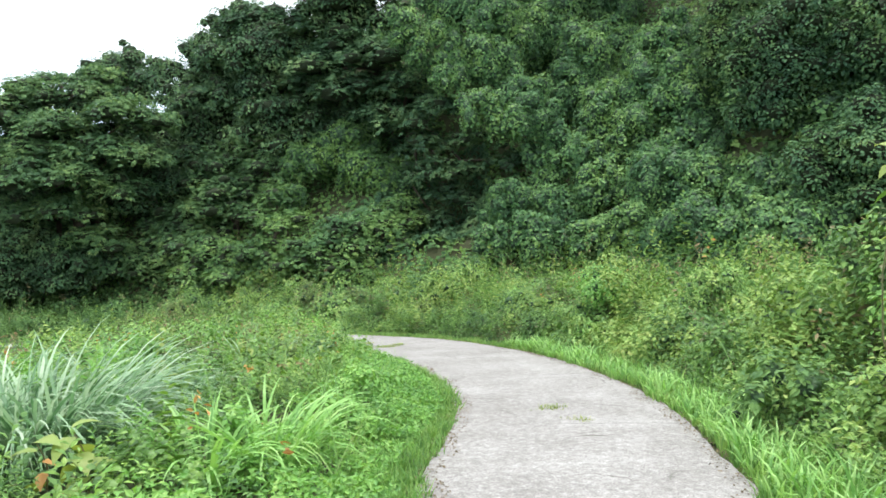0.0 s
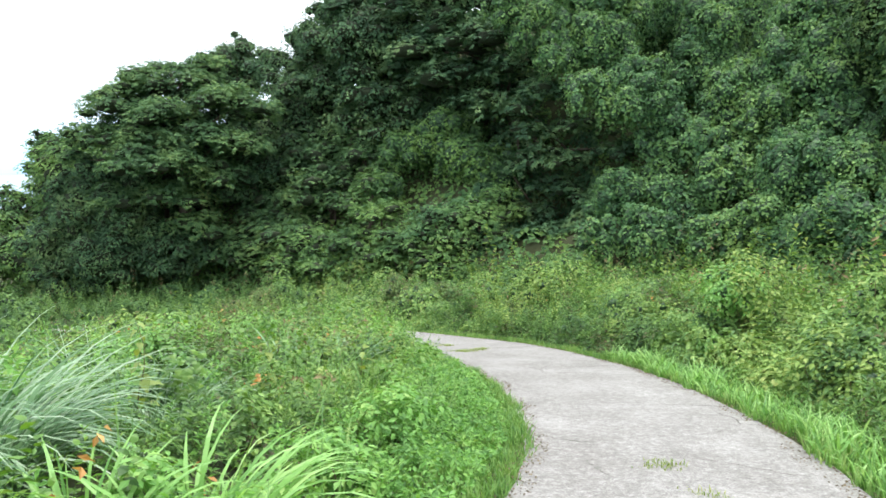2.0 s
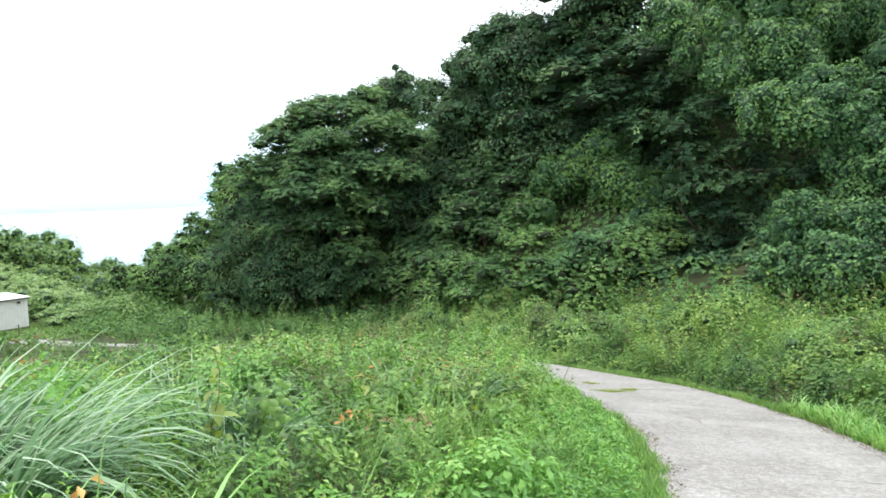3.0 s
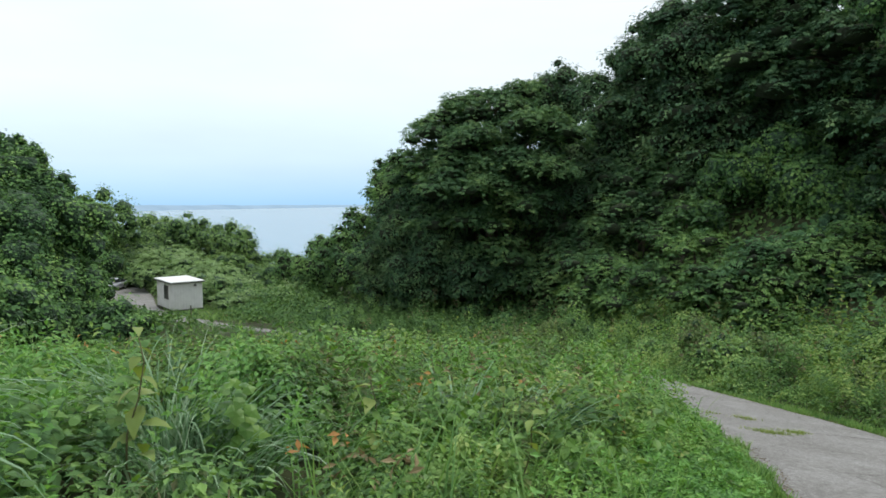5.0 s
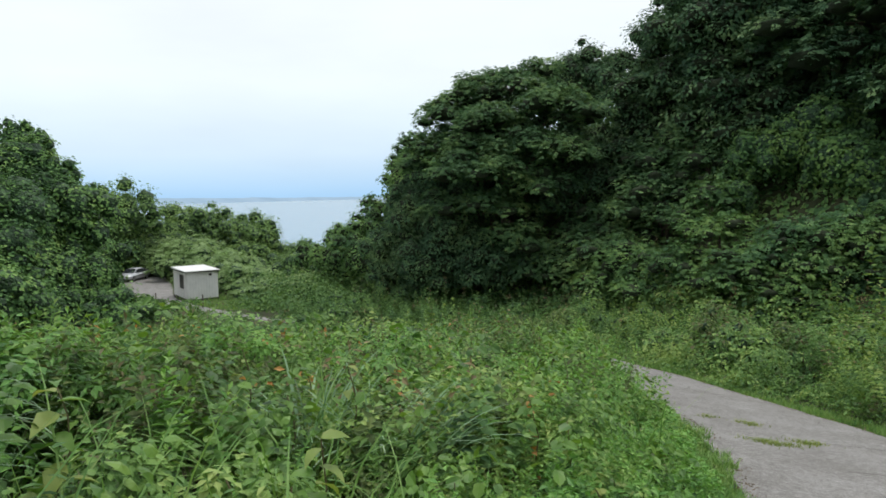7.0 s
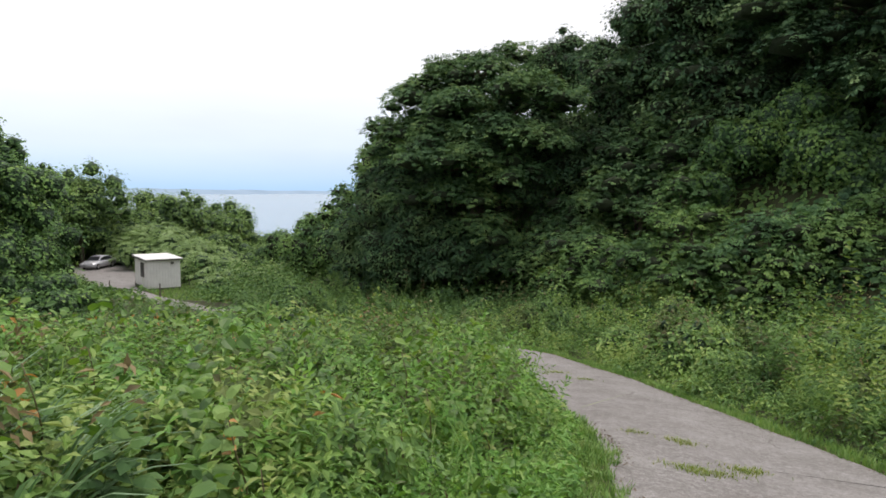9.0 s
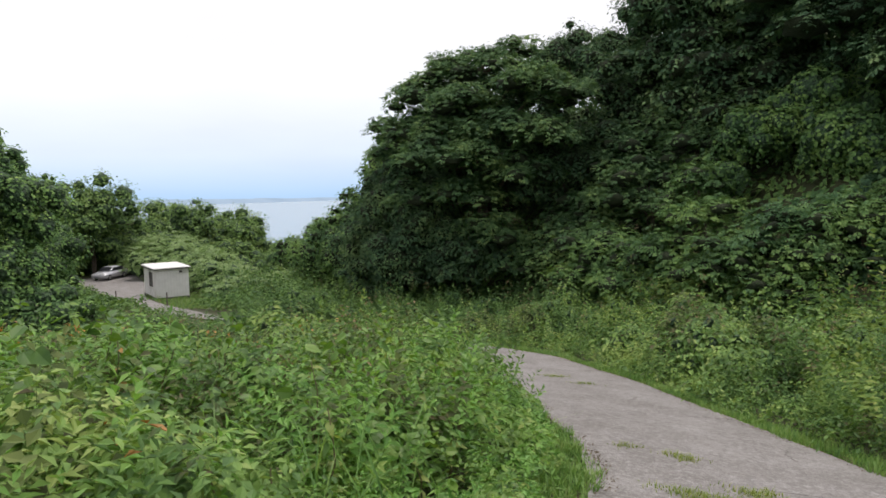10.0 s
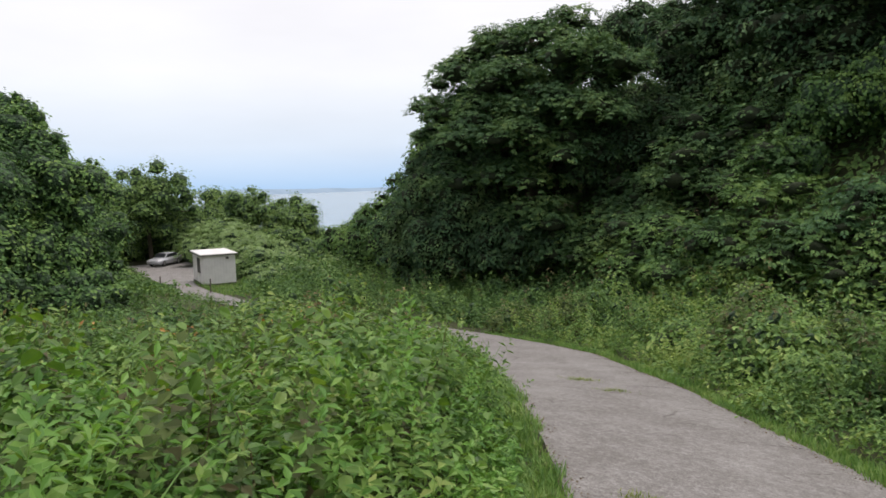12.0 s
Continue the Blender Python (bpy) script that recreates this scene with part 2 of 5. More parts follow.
def sea_material():
    m, t = nodes("sea_water")
    geo = add(t, "ShaderNodeNewGeometry")
    no = add(t, "ShaderNodeTexNoise", Scale=0.35, Detail=5.0, Roughness=0.6)
    t.links.new(geo.outputs["Position"], no.inputs["Vector"])
    p = add(t, "ShaderNodeBsdfPrincipled", Roughness=0.22)
    p.inputs["Base Color"].default_value = (0.16, 0.27, 0.36, 1)
    b = add(t, "ShaderNodeBump", Strength=0.35, Distance=0.6)
    t.links.new(no.outputs[0], b.inputs["Height"])
    t.links.new(b.outputs[0], p.inputs["Normal"])
    o = add(t, "ShaderNodeOutputMaterial")
    t.links.new(p.outputs[0], o.inputs[0])
    return m


M_SEA = sea_material()

# ---- mesh tools ----
rng = np.random.default_rng(7)


def mesh_from(name, verts, faces, material, smooth=False):
    """A mesh from arrays: verts (n, 3), faces (m, 3) or (m, 4)."""
    me = bpy.data.meshes.new(name)
    verts, faces = np.ascontiguousarray(verts, dtype=np.float32), np.ascontiguousarray(faces, dtype=np.int32)
    k = faces.shape[1]
    me.vertices.add(len(verts))
    me.vertices.foreach_set("co", verts.ravel())
    me.loops.add(faces.size)
    me.loops.foreach_set("vertex_index", faces.ravel())
    me.polygons.add(len(faces))
    me.polygons.foreach_set("loop_start", np.arange(0, faces.size, k, dtype=np.int32))
    me.polygons.foreach_set("use_smooth", np.full(len(faces), smooth))
    me.update(calc_edges=True)
    me.materials.append(material)
    return me


def child(name, me, parent, label=""):
    ob = new(name, me)
    ob.parent = parent
    ob.matrix_parent_inverse = parent.matrix_basis.inverted()
    return tagged(ob, label)


def part(name, bm, material, parent, label="", smooth=False):
    me = bpy.data.meshes.new(name)
    bm.to_mesh(me)
    bm.free()
    me.materials.append(material)
    for p in me.polygons:
        p.use_smooth = smooth
    return child(name, me, parent, label)


def root(name, x, y, z, label, category, group="", kind=""):
    ob = new(name)
    ob.matrix_basis = pose(x, y, z)
    return tagged(ob, label, category, group, kind)


def unit(v):
    return v / np.maximum(np.linalg.norm(v, axis=-1, keepdims=True), 1e-9)


# leaf templates: along, across, out of the plane; and their triangles
T_SIMPLE = (np.array([(0, 0, 0), (.45, -.5, .08), (1, 0, -.08), (.45, .5, .08)]), np.array([(0, 1, 2), (0, 2, 3)]))
T_ROUND = (np.array([(0, 0, 0), (.12, -.42, .05), (.6, -.46, .04), (1, 0, -.1), (.6, .46, .04), (.12, .42, .05)]),
           np.array([(0, 1, 2), (0, 2, 3), (0, 3, 4), (0, 4, 5)]))
T_KITE = (np.array([(0, 0, 0), (.34, -.52, .06), (1, 0, -.1), (.34, .52, .06)]), np.array([(0, 1, 2), (0, 2, 3)]))
T_OVATE = (np.array([(0, 0, 0), (.14, -.3, .05), (.42, -.48, .07), (.75, -.27, .0), (1, 0, -.16), (.75, .27, .0), (.42, .48, .07), (.14, .3, .05), (.4, 0, -.01), (.75, 0, -.06)]),
           np.array([(0, 1, 8), (1, 2, 8), (2, 3, 9), (2, 9, 8), (3, 4, 9), (9, 4, 5), (8, 9, 6), (9, 5, 6), (8, 6, 7), (8, 7, 0)]))


def sprig(n, spread, size, wid):
    """A twig's worth of leaves as one template: pairs along an axis and one at the tip."""
    vs, fs = [], []
    for i in range(n):
        last = i == n - 1
        u = 0.15 + 0.6 * (i // 2) / max(1, (n - 1) // 2)
        side = 0 if last else (1 if i % 2 else -1)
        a = side * spread
        o = np.array((u if not last else 0.75, 0, 0))
        d, s = np.array((math.cos(a), math.sin(a), -0.25 * abs(side))), np.array((-math.sin(a), math.cos(a), 0))
        b = len(vs)
        for p in T_SIMPLE[0]:
            vs.append(o + d * p[0] * size + s * p[1] * wid + np.array((0, 0, p[2] * size)))
        fs += [(b, b + 1, b + 2), (b, b + 2, b + 3)]
    return np.array(vs), np.array(fs)


T_SPRIG = sprig(5, 0.9, 0.55, 0.3)


def shoot(n, size, wid, rise, low=0.12, oval=False):
    """A leafy stem as one template: leaves set spirally up an axis of length one, shorter towards the tip."""
    vs = [(0, -0.006, 0), (0, 0.006, 0), (1, 0, 0)]
    fs = [(0, 1, 2)]
    for i in range(n):
        u = low + (1 - low) * (i / (n - 1)) ** 0.85
        a = i * 2.39996
        el = rise + 0.7 * max(0, u - 0.75) / 0.25
        ln = size * (1.1 - 0.55 * u)
        side = np.array((0, math.cos(a), math.sin(a)))
        d = side * math.cos(el) + np.array((math.sin(el), 0, 0))
        t = np.array((0, -math.sin(a), math.cos(a)))
        o, b = np.array((u, 0, 0)), len(vs)
        sag = np.array((-0.28 * ln, 0, 0))
        if oval:
            vs += [o, o + d * ln * 0.2 + t * ln * wid * 0.42, o + d * ln * 0.55 + t * ln * wid * 0.46 + sag * 0.15, o + d * ln * 1.05 + sag, o + d * ln * 0.55 - t * ln * wid * 0.46 + sag * 0.15, o + d * ln * 0.2 - t * ln * wid * 0.42, o + d * ln * 0.5 - sag * 0.12]
            fs += [(b, b + 1, b + 6), (b + 1, b + 2, b + 6), (b + 2, b + 3, b + 6), (b + 3, b + 4, b + 6), (b + 4, b + 5, b + 6), (b + 5, b, b + 6)]
            continue
        vs += [o, o + d * ln * 0.45 + t * ln * wid / 2, o + d * ln + sag, o + d * ln * 0.45 - t * ln * wid / 2]
        fs += [(b, b + 1, b + 2), (b, b + 2, b + 3)]
    return np.array([tuple(v) for v in vs], float), np.array(fs)


T_SHOOT_FINE, T_SHOOT_BROAD, T_SHOOT_SMALL = shoot(20, 0.23, 0.36, 0.35), shoot(12, 0.25, 0.72, 0.12, oval=True), shoot(18, 0.2, 0.6, 0.25)


def leaves(P, N, A, L, W, template):
    """Leaf geometry at points P, facing N, pointing along A, with lengths L and widths W."""
    tv, tf = template
    N = unit(N)
    A = unit(A - N * np.sum(A * N, axis=1, keepdims=True))
    S = np.cross(N, A)
    L, W = np.broadcast_to(L, len(P)), np.broadcast_to(W, len(P))
    v = (P[:, None, :] + tv[None, :, 0, None] * (L[:, None, None] * A[:, None, :]) + tv[None, :, 1, None] * (W[:, None, None] * S[:, None, :])
         + tv[None, :, 2, None] * (L[:, None, None] * N[:, None, :]))
    k = len(tv)
    fc = tf[None] + (np.arange(len(P)) * k)[:, None, None]
    return v.reshape(-1, 3), fc.reshape(-1, 3)


def join(chunks):
    vs, fs, o = [], [], 0
    for v, fc in chunks:
        vs.append(v)
        fs.append(fc + o)
        o += len(v)
    return np.concatenate(vs), np.concatenate(fs)


def blades(P, D, L, W, droop, segs=4):
    """Grass blades: from P, leaning in the flat direction D, bending over by droop."""
    n = len(P)
    L, W, droop = (np.broadcast_to(a, n) for a in (L, W, droop))
    side = np.stack([-D[:, 1], D[:, 0], np.zeros(n)], 1)
    tw = rng.normal(0, 0.5, n)
    side = side * np.cos(tw)[:, None] + np.concatenate([D, np.zeros((n, 1))], 1) * np.sin(tw)[:, None]
    rows, pos, ang = [], P.copy(), 0.12 + rng.uniform(0, 0.25, n)
    for i in range(segs + 1):
        w = W * (1.0 - 0.15 * i / segs if i < segs * 0.6 else max(0.0, (segs - i) / (segs * 0.4)) * 0.9)
        rows.append((pos - side * w[:, None] / 2, pos + side * w[:, None] / 2) if i < segs else (pos,))
        st = L / segs
        pos = pos + np.concatenate([D * (np.sin(ang) * st)[:, None], (np.cos(ang) * st)[:, None]], 1)
        ang = ang + droop / segs * (0.6 + 0.8 * i / segs)
    v = np.stack([a for r in rows for a in r], 1)
    k = v.shape[1]
    fs = []
    for i in range(segs - 1):
        a = 2 * i
        fs += [(a, a + 1, a + 3), (a, a + 3, a + 2)]
    fs.append((k - 3, k - 2, k - 1))
    fc = np.array(fs)[None] + (np.arange(n) * k)[:, None, None]
    return v.reshape(-1, 3), fc.reshape(-1, 3)


def sphere_dirs(n):
    d = rng.normal(size=(n, 3))
    return unit(d)


def ico(sub):
    bm = bmesh.new()
    bmesh.ops.create_icosphere(bm, subdivisions=sub, radius=1)
    bm.verts.ensure_lookup_table()
    v, fc = np.array([x.co[:] for x in bm.verts]), np.array([[q.index for q in x.verts] for x in bm.faces])
    bm.free()
    return v, fc


ICO1, ICO2 = ico(1), ico(2)


def fnoise(x, y, s, seed=0.0):
    """Smooth 2D variation from a few crossed waves, about -1 to 1."""
    x, y = np.asarray(x) * s + seed, np.asarray(y) * s - seed * 0.7
    return (np.sin(1.7 * x + 0.9 * y + 1.3) + np.sin(-1.1 * x + 1.9 * y + 0.4 * np.sin(x * 0.8)) + np.sin(2.9 * x - 1.3 * y + 2.0) * 0.6
            + np.sin(2.3 * y + 3.1 * x * 0.5 + 0.7) * 0.7) / 3.3


# ---- lie of the land ----
# middle line of the path and its width
PATH = np.array([(0.75, -14, 2.3), (0.55, -3, 2.3), (0.86, 4.2, 2.28), (1.06, 5.8, 2.26), (1.2, 7.8, 2.34), (0.83, 10.98, 2.48), (0.01, 13.64, 2.72), (-1.29, 16.32, 2.84),
                 (-2.58, 17.86, 2.74), (-4.55, 19.82, 2.75), (-6.8, 22.0, 2.8), (-10.0, 24.4, 2.6), (-15, 26.2, 2.5), (-22, 26.6, 2.5), (-30, 27.8, 2.6), (-37, 30.0, 2.8), (-43, 31.7, 2.5), (-50, 34.0, 2.4), (-58, 37.0, 4.6), (-66, 39.6, 6.4)])


def smooth_line(pts, per=10):
    out = []
    for i in range(len(pts) - 1):
        p0, p1, p2, p3 = pts[max(0, i - 1)], pts[i], pts[i + 1], pts[min(len(pts) - 1, i + 2)]
        for s in np.arange(per) / per:
            out.append(0.5 * (2 * p1 + (p2 - p0) * s + (2 * p0 - 5 * p1 + 4 * p2 - p3) * s * s + (3 * p1 - p0 - 3 * p2 + p3) * s ** 3))
    out.append(pts[-1])
    return np.array(out)


LINE = smooth_line(PATH)
LDIR = unit(np.gradient(LINE[:, :2], axis=0))


def off_path(x, y):
    """Metres beyond the path's edge (under 0: on it), and the side: +1 left of the way down, -1 right."""
    x, y = np.asarray(x, float).ravel(), np.asarray(y, float).ravel()
    dist, side = np.empty(len(x)), np.empty(len(x))
    for i in range(0, len(x), 20000):
        dx, dy = x[i:i + 20000, None] - LINE[None, :, 0], y[i:i + 20000, None] - LINE[None, :, 1]
        d2 = dx * dx + dy * dy
        j = np.argmin(d2, axis=1)
        r = np.arange(len(j))
        dist[i:i + 20000] = np.sqrt(d2[r, j]) - LINE[j, 2] / 2
        side[i:i + 20000] = np.sign(LDIR[j, 0] * dy[r, j] - LDIR[j, 1] * dx[r, j])
    return dist, side


HILL_FOOT = np.array([(60, -8), (30, 8), (16, 17), (11, 21.5), (4, 28), (-7, 31.5), (-16, 36.5), (-25, 39), (-36, 46), (-50, 60), (-70, 90)], float)
BANK_FOOT = np.array([(-74, 33), (-58, 29.5), (-46, 25.5), (-37.5, 20.5), (-30, 12), (-27, 0), (-27, -30)], float)


def beyond(x, y, foot):
    """Distance past a foot line, positive on its right-hand side when going along it."""
    x, y = np.asarray(x, float), np.asarray(y, float)
    best, sg = np.full(x.shape, 1e9), np.ones(x.shape)
    for a, b in zip(foot[:-1], foot[1:]):
        ab = b - a
        s = np.clip(((x - a[0]) * ab[0] + (y - a[1]) * ab[1]) / (ab @ ab), 0, 1)
        dx, dy = x - a[0] - s * ab[0], y - a[1] - s * ab[1]
        d = np.hypot(dx, dy)
        near = d < best
        sg = np.where(near, np.sign(ab[1] * dx - ab[0] * dy), sg)
        best = np.where(near, d, best)
    return best * sg


def land(x, y):
    x, y = np.asarray(x, float), np.asarray(y, float)
    yy = np.where(y < -12, -12 + (y + 12) * 0.3, y)
    z = -0.187 * yy - 0.045 * np.maximum(0, -x - 8)
    z = z - 0.1 * np.maximum(0, -x - 5) * np.clip((25 - y) / 8, 0, 1)
    z = -7.85 + np.logaddexp(0, (z + 7.85) * 2.2) / 2.2
    d = np.maximum(0, beyond(x, y, HILL_FOOT))
    top = np.interp(x, [-60, -50, -38, -27, -20, -13, -5, 0, 6, 40], [-9, -7, -3, 4, 5, 7, 12, 17, 24, 26])
    rise = np.minimum(0.9 * d, np.maximum(0, top - z))
    z = z + rise
    d = np.maximum(0, beyond(x, y, BANK_FOOT))
    z = z + np.minimum(1.0 * d, np.maximum(0, 0.5 - z))
    # the shaded hollow under the leaning tree
    z = z - 5.5 * np.exp(-((x + 0.2) / 1.9) ** 2 - ((y - 37.4) / 2.1) ** 2)
    s = -0.75 * x + 0.66 * y
    z = z - 0.4 * np.maximum(0, s - 92) * (s > 92)
    return np.maximum(z, -40)


def build_ground():
    def axis(lo, hi, core_lo, core_hi, step):
        core = np.arange(core_lo, core_hi + step, step)
        a = core_lo - np.geomspace(step, core_lo - lo, 26)[::-1]
        b = core_hi + step + np.geomspace(step, hi - core_hi, 26)
        return np.concatenate([a, core, b])
    xs, ys = axis(-900, 900, -70, 26, 0.8), axis(-700, 900, -14, 62, 0.8)
    X, Y = np.meshgrid(xs, ys)
    Z = land(X, Y)
    dist, _ = off_path(X, Y)
    dist = dist.reshape(X.shape)
    Z = Z + np.clip(dist - 0.4, 0, 1) * 0.06 * fnoise(X, Y, 1.3) - 0.06 * (dist < 0.3)
    V = np.stack([X, Y, Z], -1).reshape(-1, 3)
    n = len(xs)
    i = (np.arange(len(ys) - 1)[:, None] * n + np.arange(n - 1)[None]).ravel()
    ob = new("ground", mesh_from("ground", V, np.stack([i, i + 1, i + n + 1, i + n], 1), M_GROUND, True))
    tagged(ob, "sloping dark soil under weeds, rising to a wooded hill", "ground", kind="structure")


def build_path():
    path = root("path", 0.8, 5, float(land(0.8, 5)), "weathered pale grey concrete footpath curving downhill", "path", kind="structure")
    per, joint = 12, 0.006
    n = len(LINE)
    u = np.concatenate([[0], np.cumsum(np.hypot(*np.diff(LINE[:, :2], axis=0).T))])
    total = u[-1]
    starts = np.arange(0, total, 3.4)
    for s0 in starts:
        s1 = min(s0 + 3.4, total) - joint
        ss = np.arange(s0, s1 + 0.001, (s1 - s0) / 14)
        cx, cy, w = (np.interp(ss, u, LINE[:, k]) for k in range(3))
        tx, ty = np.gradient(cx), np.gradient(cy)
        ln = np.hypot(tx, ty)
        nx, ny = -ty / ln, tx / ln
        rows = []
        for k in range(per + 1):
            c = 1 - 2 * k / per
            edge = (abs(c) == 1) * (0.022 * fnoise(cx * 3, cy * 3, 1.0, 3 + c) + 0.014 * fnoise(cx, cy, 9.0, c))
            off = c * (w / 2 + edge)
            x, y = cx + nx * off, cy + ny * off
            z = land(x, y) + 0.03 + 0.006 * fnoise(x, y, 2.3) - 0.012 * (abs(c) == 1)
            rows.append(np.stack([x, y, z], 1))
        top = np.stack(rows, 1)
        m, q = top.shape[:2]
        v = np.concatenate([top.reshape(-1, 3), top.reshape(-1, 3) - (0, 0, 0.12)])
        i = (np.arange(m - 1)[:, None] * q + np.arange(q - 1)[None]).ravel()
        fs = [np.stack([i, i + q, i + q + 1, i + 1], 1)]
        o = m * q
        for ring in (np.arange(m) * q, np.arange(m)[::-1] * q + q - 1, np.arange(q)[::-1], np.arange(q) + (m - 1) * q):
            fs.append(np.stack([ring[:-1], ring[:-1] + o, ring[1:] + o, ring[1:]], 1)[:, ::-1])
        child("slab", mesh_from("slab", v, np.concatenate(fs)[:, ::-1], M_CONCRETE), path)


build_ground()
build_path()


def build_sea():
    a = np.linspace(0, 2 * math.pi, 65)[:-1]
    rr = np.array([60, 200, 600, 1800, 4800])
    V = np.stack([np.outer(rr, np.cos(a)).ravel(), np.outer(rr, np.sin(a)).ravel(), np.full(len(rr) * 64, -24.0)], 1)
    fs = []
    for k in range(len(rr) - 1):
        i = np.arange(64)
        j = (i + 1) % 64
        fs.append(np.stack([k * 64 + i, (k + 1) * 64 + i, (k + 1) * 64 + j, k * 64 + j], 1))
    tagged(new("sea", mesh_from("sea", V, np.concatenate(fs), M_SEA, True)), "calm pale blue sea reaching the horizon", "sea", kind="structure")


build_sea()


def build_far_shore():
    # the haze is put into the land's colour, which glows by itself
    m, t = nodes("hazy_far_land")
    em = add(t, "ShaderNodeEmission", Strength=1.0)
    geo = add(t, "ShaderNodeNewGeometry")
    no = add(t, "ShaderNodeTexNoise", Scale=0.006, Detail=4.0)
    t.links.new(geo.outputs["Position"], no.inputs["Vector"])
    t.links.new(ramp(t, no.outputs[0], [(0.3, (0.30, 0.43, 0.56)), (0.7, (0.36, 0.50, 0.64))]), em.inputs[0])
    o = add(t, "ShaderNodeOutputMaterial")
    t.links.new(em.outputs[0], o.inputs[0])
    a = np.radians(np.linspace(100, 190, 160))
    h = 12 + 22 * np.clip((np.degrees(a) - 132) / 30, 0, 1) + 2.5 * fnoise(np.degrees(a), a * 0, 0.9) + 1.5 * fnoise(np.degrees(a), a * 0, 3.7)
    r = 4300 - 1500 * np.clip((np.degrees(a) - 133) / 25, 0, 1)
    x, y = r * np.cos(a), r * np.sin(a)
    inner = np.stack([x, y, np.full(len(a), -24.2)], 1)
    topv = np.stack([x * 1.03, y * 1.03, -24 + np.maximum(h, 6)], 1)
    i = np.arange(len(a) - 1)
    n = len(a)
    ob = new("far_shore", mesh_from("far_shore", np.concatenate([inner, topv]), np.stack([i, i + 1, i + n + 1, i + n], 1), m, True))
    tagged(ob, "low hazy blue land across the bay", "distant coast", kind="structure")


build_far_shore()


# ---- trees, bushes and vine-covered mounds ----
def lumps(c, rad, n, frac, low=-0.35):
    """Sub-clumps spread over an ellipsoid: centres and radii."""
    k = np.arange(n) + 0.5
    z = 1 - (1 - low) * k / n
    ph = k * 2.39996 + rng.uniform(0, 6.28)
    rr = np.sqrt(np.maximum(0, 1 - z * z))
    d = np.stack([rr * np.cos(ph), rr * np.sin(ph), z], 1) + rng.normal(0, 0.09, (n, 3))
    q = rng.uniform(0.42, 0.84, n)
    r = frac * rng.uniform(0.5, 1.3, n) * (1.25 - 0.45 * q) * float(np.mean(rad))
    return np.asarray(c) + d * q[:, None] * np.asarray(rad), r


def swell3(d, seed):
    """Unevenness of a clump in the direction d, at two sizes."""
    out = 0
    for f, a in ((2.6, 0.24), (6.5, 0.17)):
        v = d * f + np.asarray(seed)[..., None] * np.array((1.0, 1.7, 2.3))
        out = out + a * (np.sin(v[:, 0] + 1.3 * np.sin(v[:, 1])) + np.sin(1.3 * v[:, 1] + 1.1 * np.sin(1.2 * v[:, 2])) + np.sin(1.1 * v[:, 2] + 1.2 * np.sin(0.9 * v[:, 0]))) / 1.8
    return 1 + out


def clump_foliage(C, R, flat, leaf, cover, template, wide, hang=0.0, low=-0.4, shell=(0.78, 1.1), up=0.5, ratio=0.8, face=(0, -1), rough=0.35):
    """Leaves over a set of clumps, those buried in other clumps left out."""
    area = 4 * math.pi * R ** 2 * 0.62
    n = np.maximum(8, (cover * area / (leaf * leaf * ratio)).astype(int))
    idx = np.repeat(np.arange(len(R)), n)
    d = sphere_dirs(len(idx))
    d[:, 2] = np.where(d[:, 2] < low, -d[:, 2], d[:, 2])
    rr = R[idx] * rng.uniform(*shell, len(idx)) * swell3(d, C[idx, 0])
    P = C[idx] + d * rr[:, None] * np.array((1, 1, flat))
    if hang:
        P[:, 2] -= hang * R[idx] * np.maximum(0, 0.35 - d[:, 2]) * rng.uniform(0.4, 1.3, len(idx))
    keep = np.ones(len(idx), bool)
    for c, r, i in zip(C, R, range(len(R))):
        q = (P - c) / (r * 0.8) / np.array((1, 1, flat))
        keep &= (idx == i) | (np.sum(q * q, 1) > 1)
    keep &= (d[:, 0] * face[0] + d[:, 1] * face[1] > -0.25) | (rng.uniform(0, 1, len(idx)) < 0.15)
    P, d = P[keep], d[keep]
    m = len(P)
    N = d * np.array((1, 1, 1 / max(flat, 0.3))) * 0.6 + np.array((0, 0, up)) + rng.normal(0, rough, (m, 3))
    A = d * np.array((1, 1, 0.2)) + np.array((0, 0, -0.45)) + rng.normal(0, 0.6, (m, 3))
    L = leaf * rng.uniform(0.65, 1.3, m)
    return leaves(P, N, A, L, L * wide, template)


def clump_core(C, R, flat, k):
    out = []
    for c, r in zip(C, R):
        v, fc = ICO2 if r > 1.5 else ICO1
        w = v * swell3(v, np.full(len(v), c[0]))[:, None]
        out.append((c + w * (r * k * (1.0 if r > 1.5 else 1.08)) * np.array((1, 1, flat)), fc))
    return join(out)


def limb(bm, a, b, r0, r1, sides=8, segs=6, wobble=0.12):
    """A tapered, slightly crooked limb from a to b."""
    a, b = Vector(a), Vector(b)
    ax = (b - a).normalized()
    s = ax.orthogonal().normalized()
    t = ax.cross(s)
    prev = None
    ln = (b - a).length
    for i in range(segs + 1):
        k = i / segs
        c = a.lerp(b, k) + (s * math.sin(k * 5 + a.x) + t * math.cos(k * 4 + a.y)) * wobble * ln * 0.12 * math.sin(k * math.pi)
        r = (r0 + (r1 - r0) * k) * (1 + (0.35 * (1 - k * 6) if k < 1 / 6 else 0))
        ring = [bm.verts.new(c + (s * math.cos(j * 2 * math.pi / sides) + t * math.sin(j * 2 * math.pi / sides)) * r) for j in range(sides)]
        if prev:
            for j in range(sides):
                bm.faces.new((prev[j], prev[(j + 1) % sides], ring[(j + 1) % sides], ring[j]))
        prev = ring
    bm.faces.new(prev)


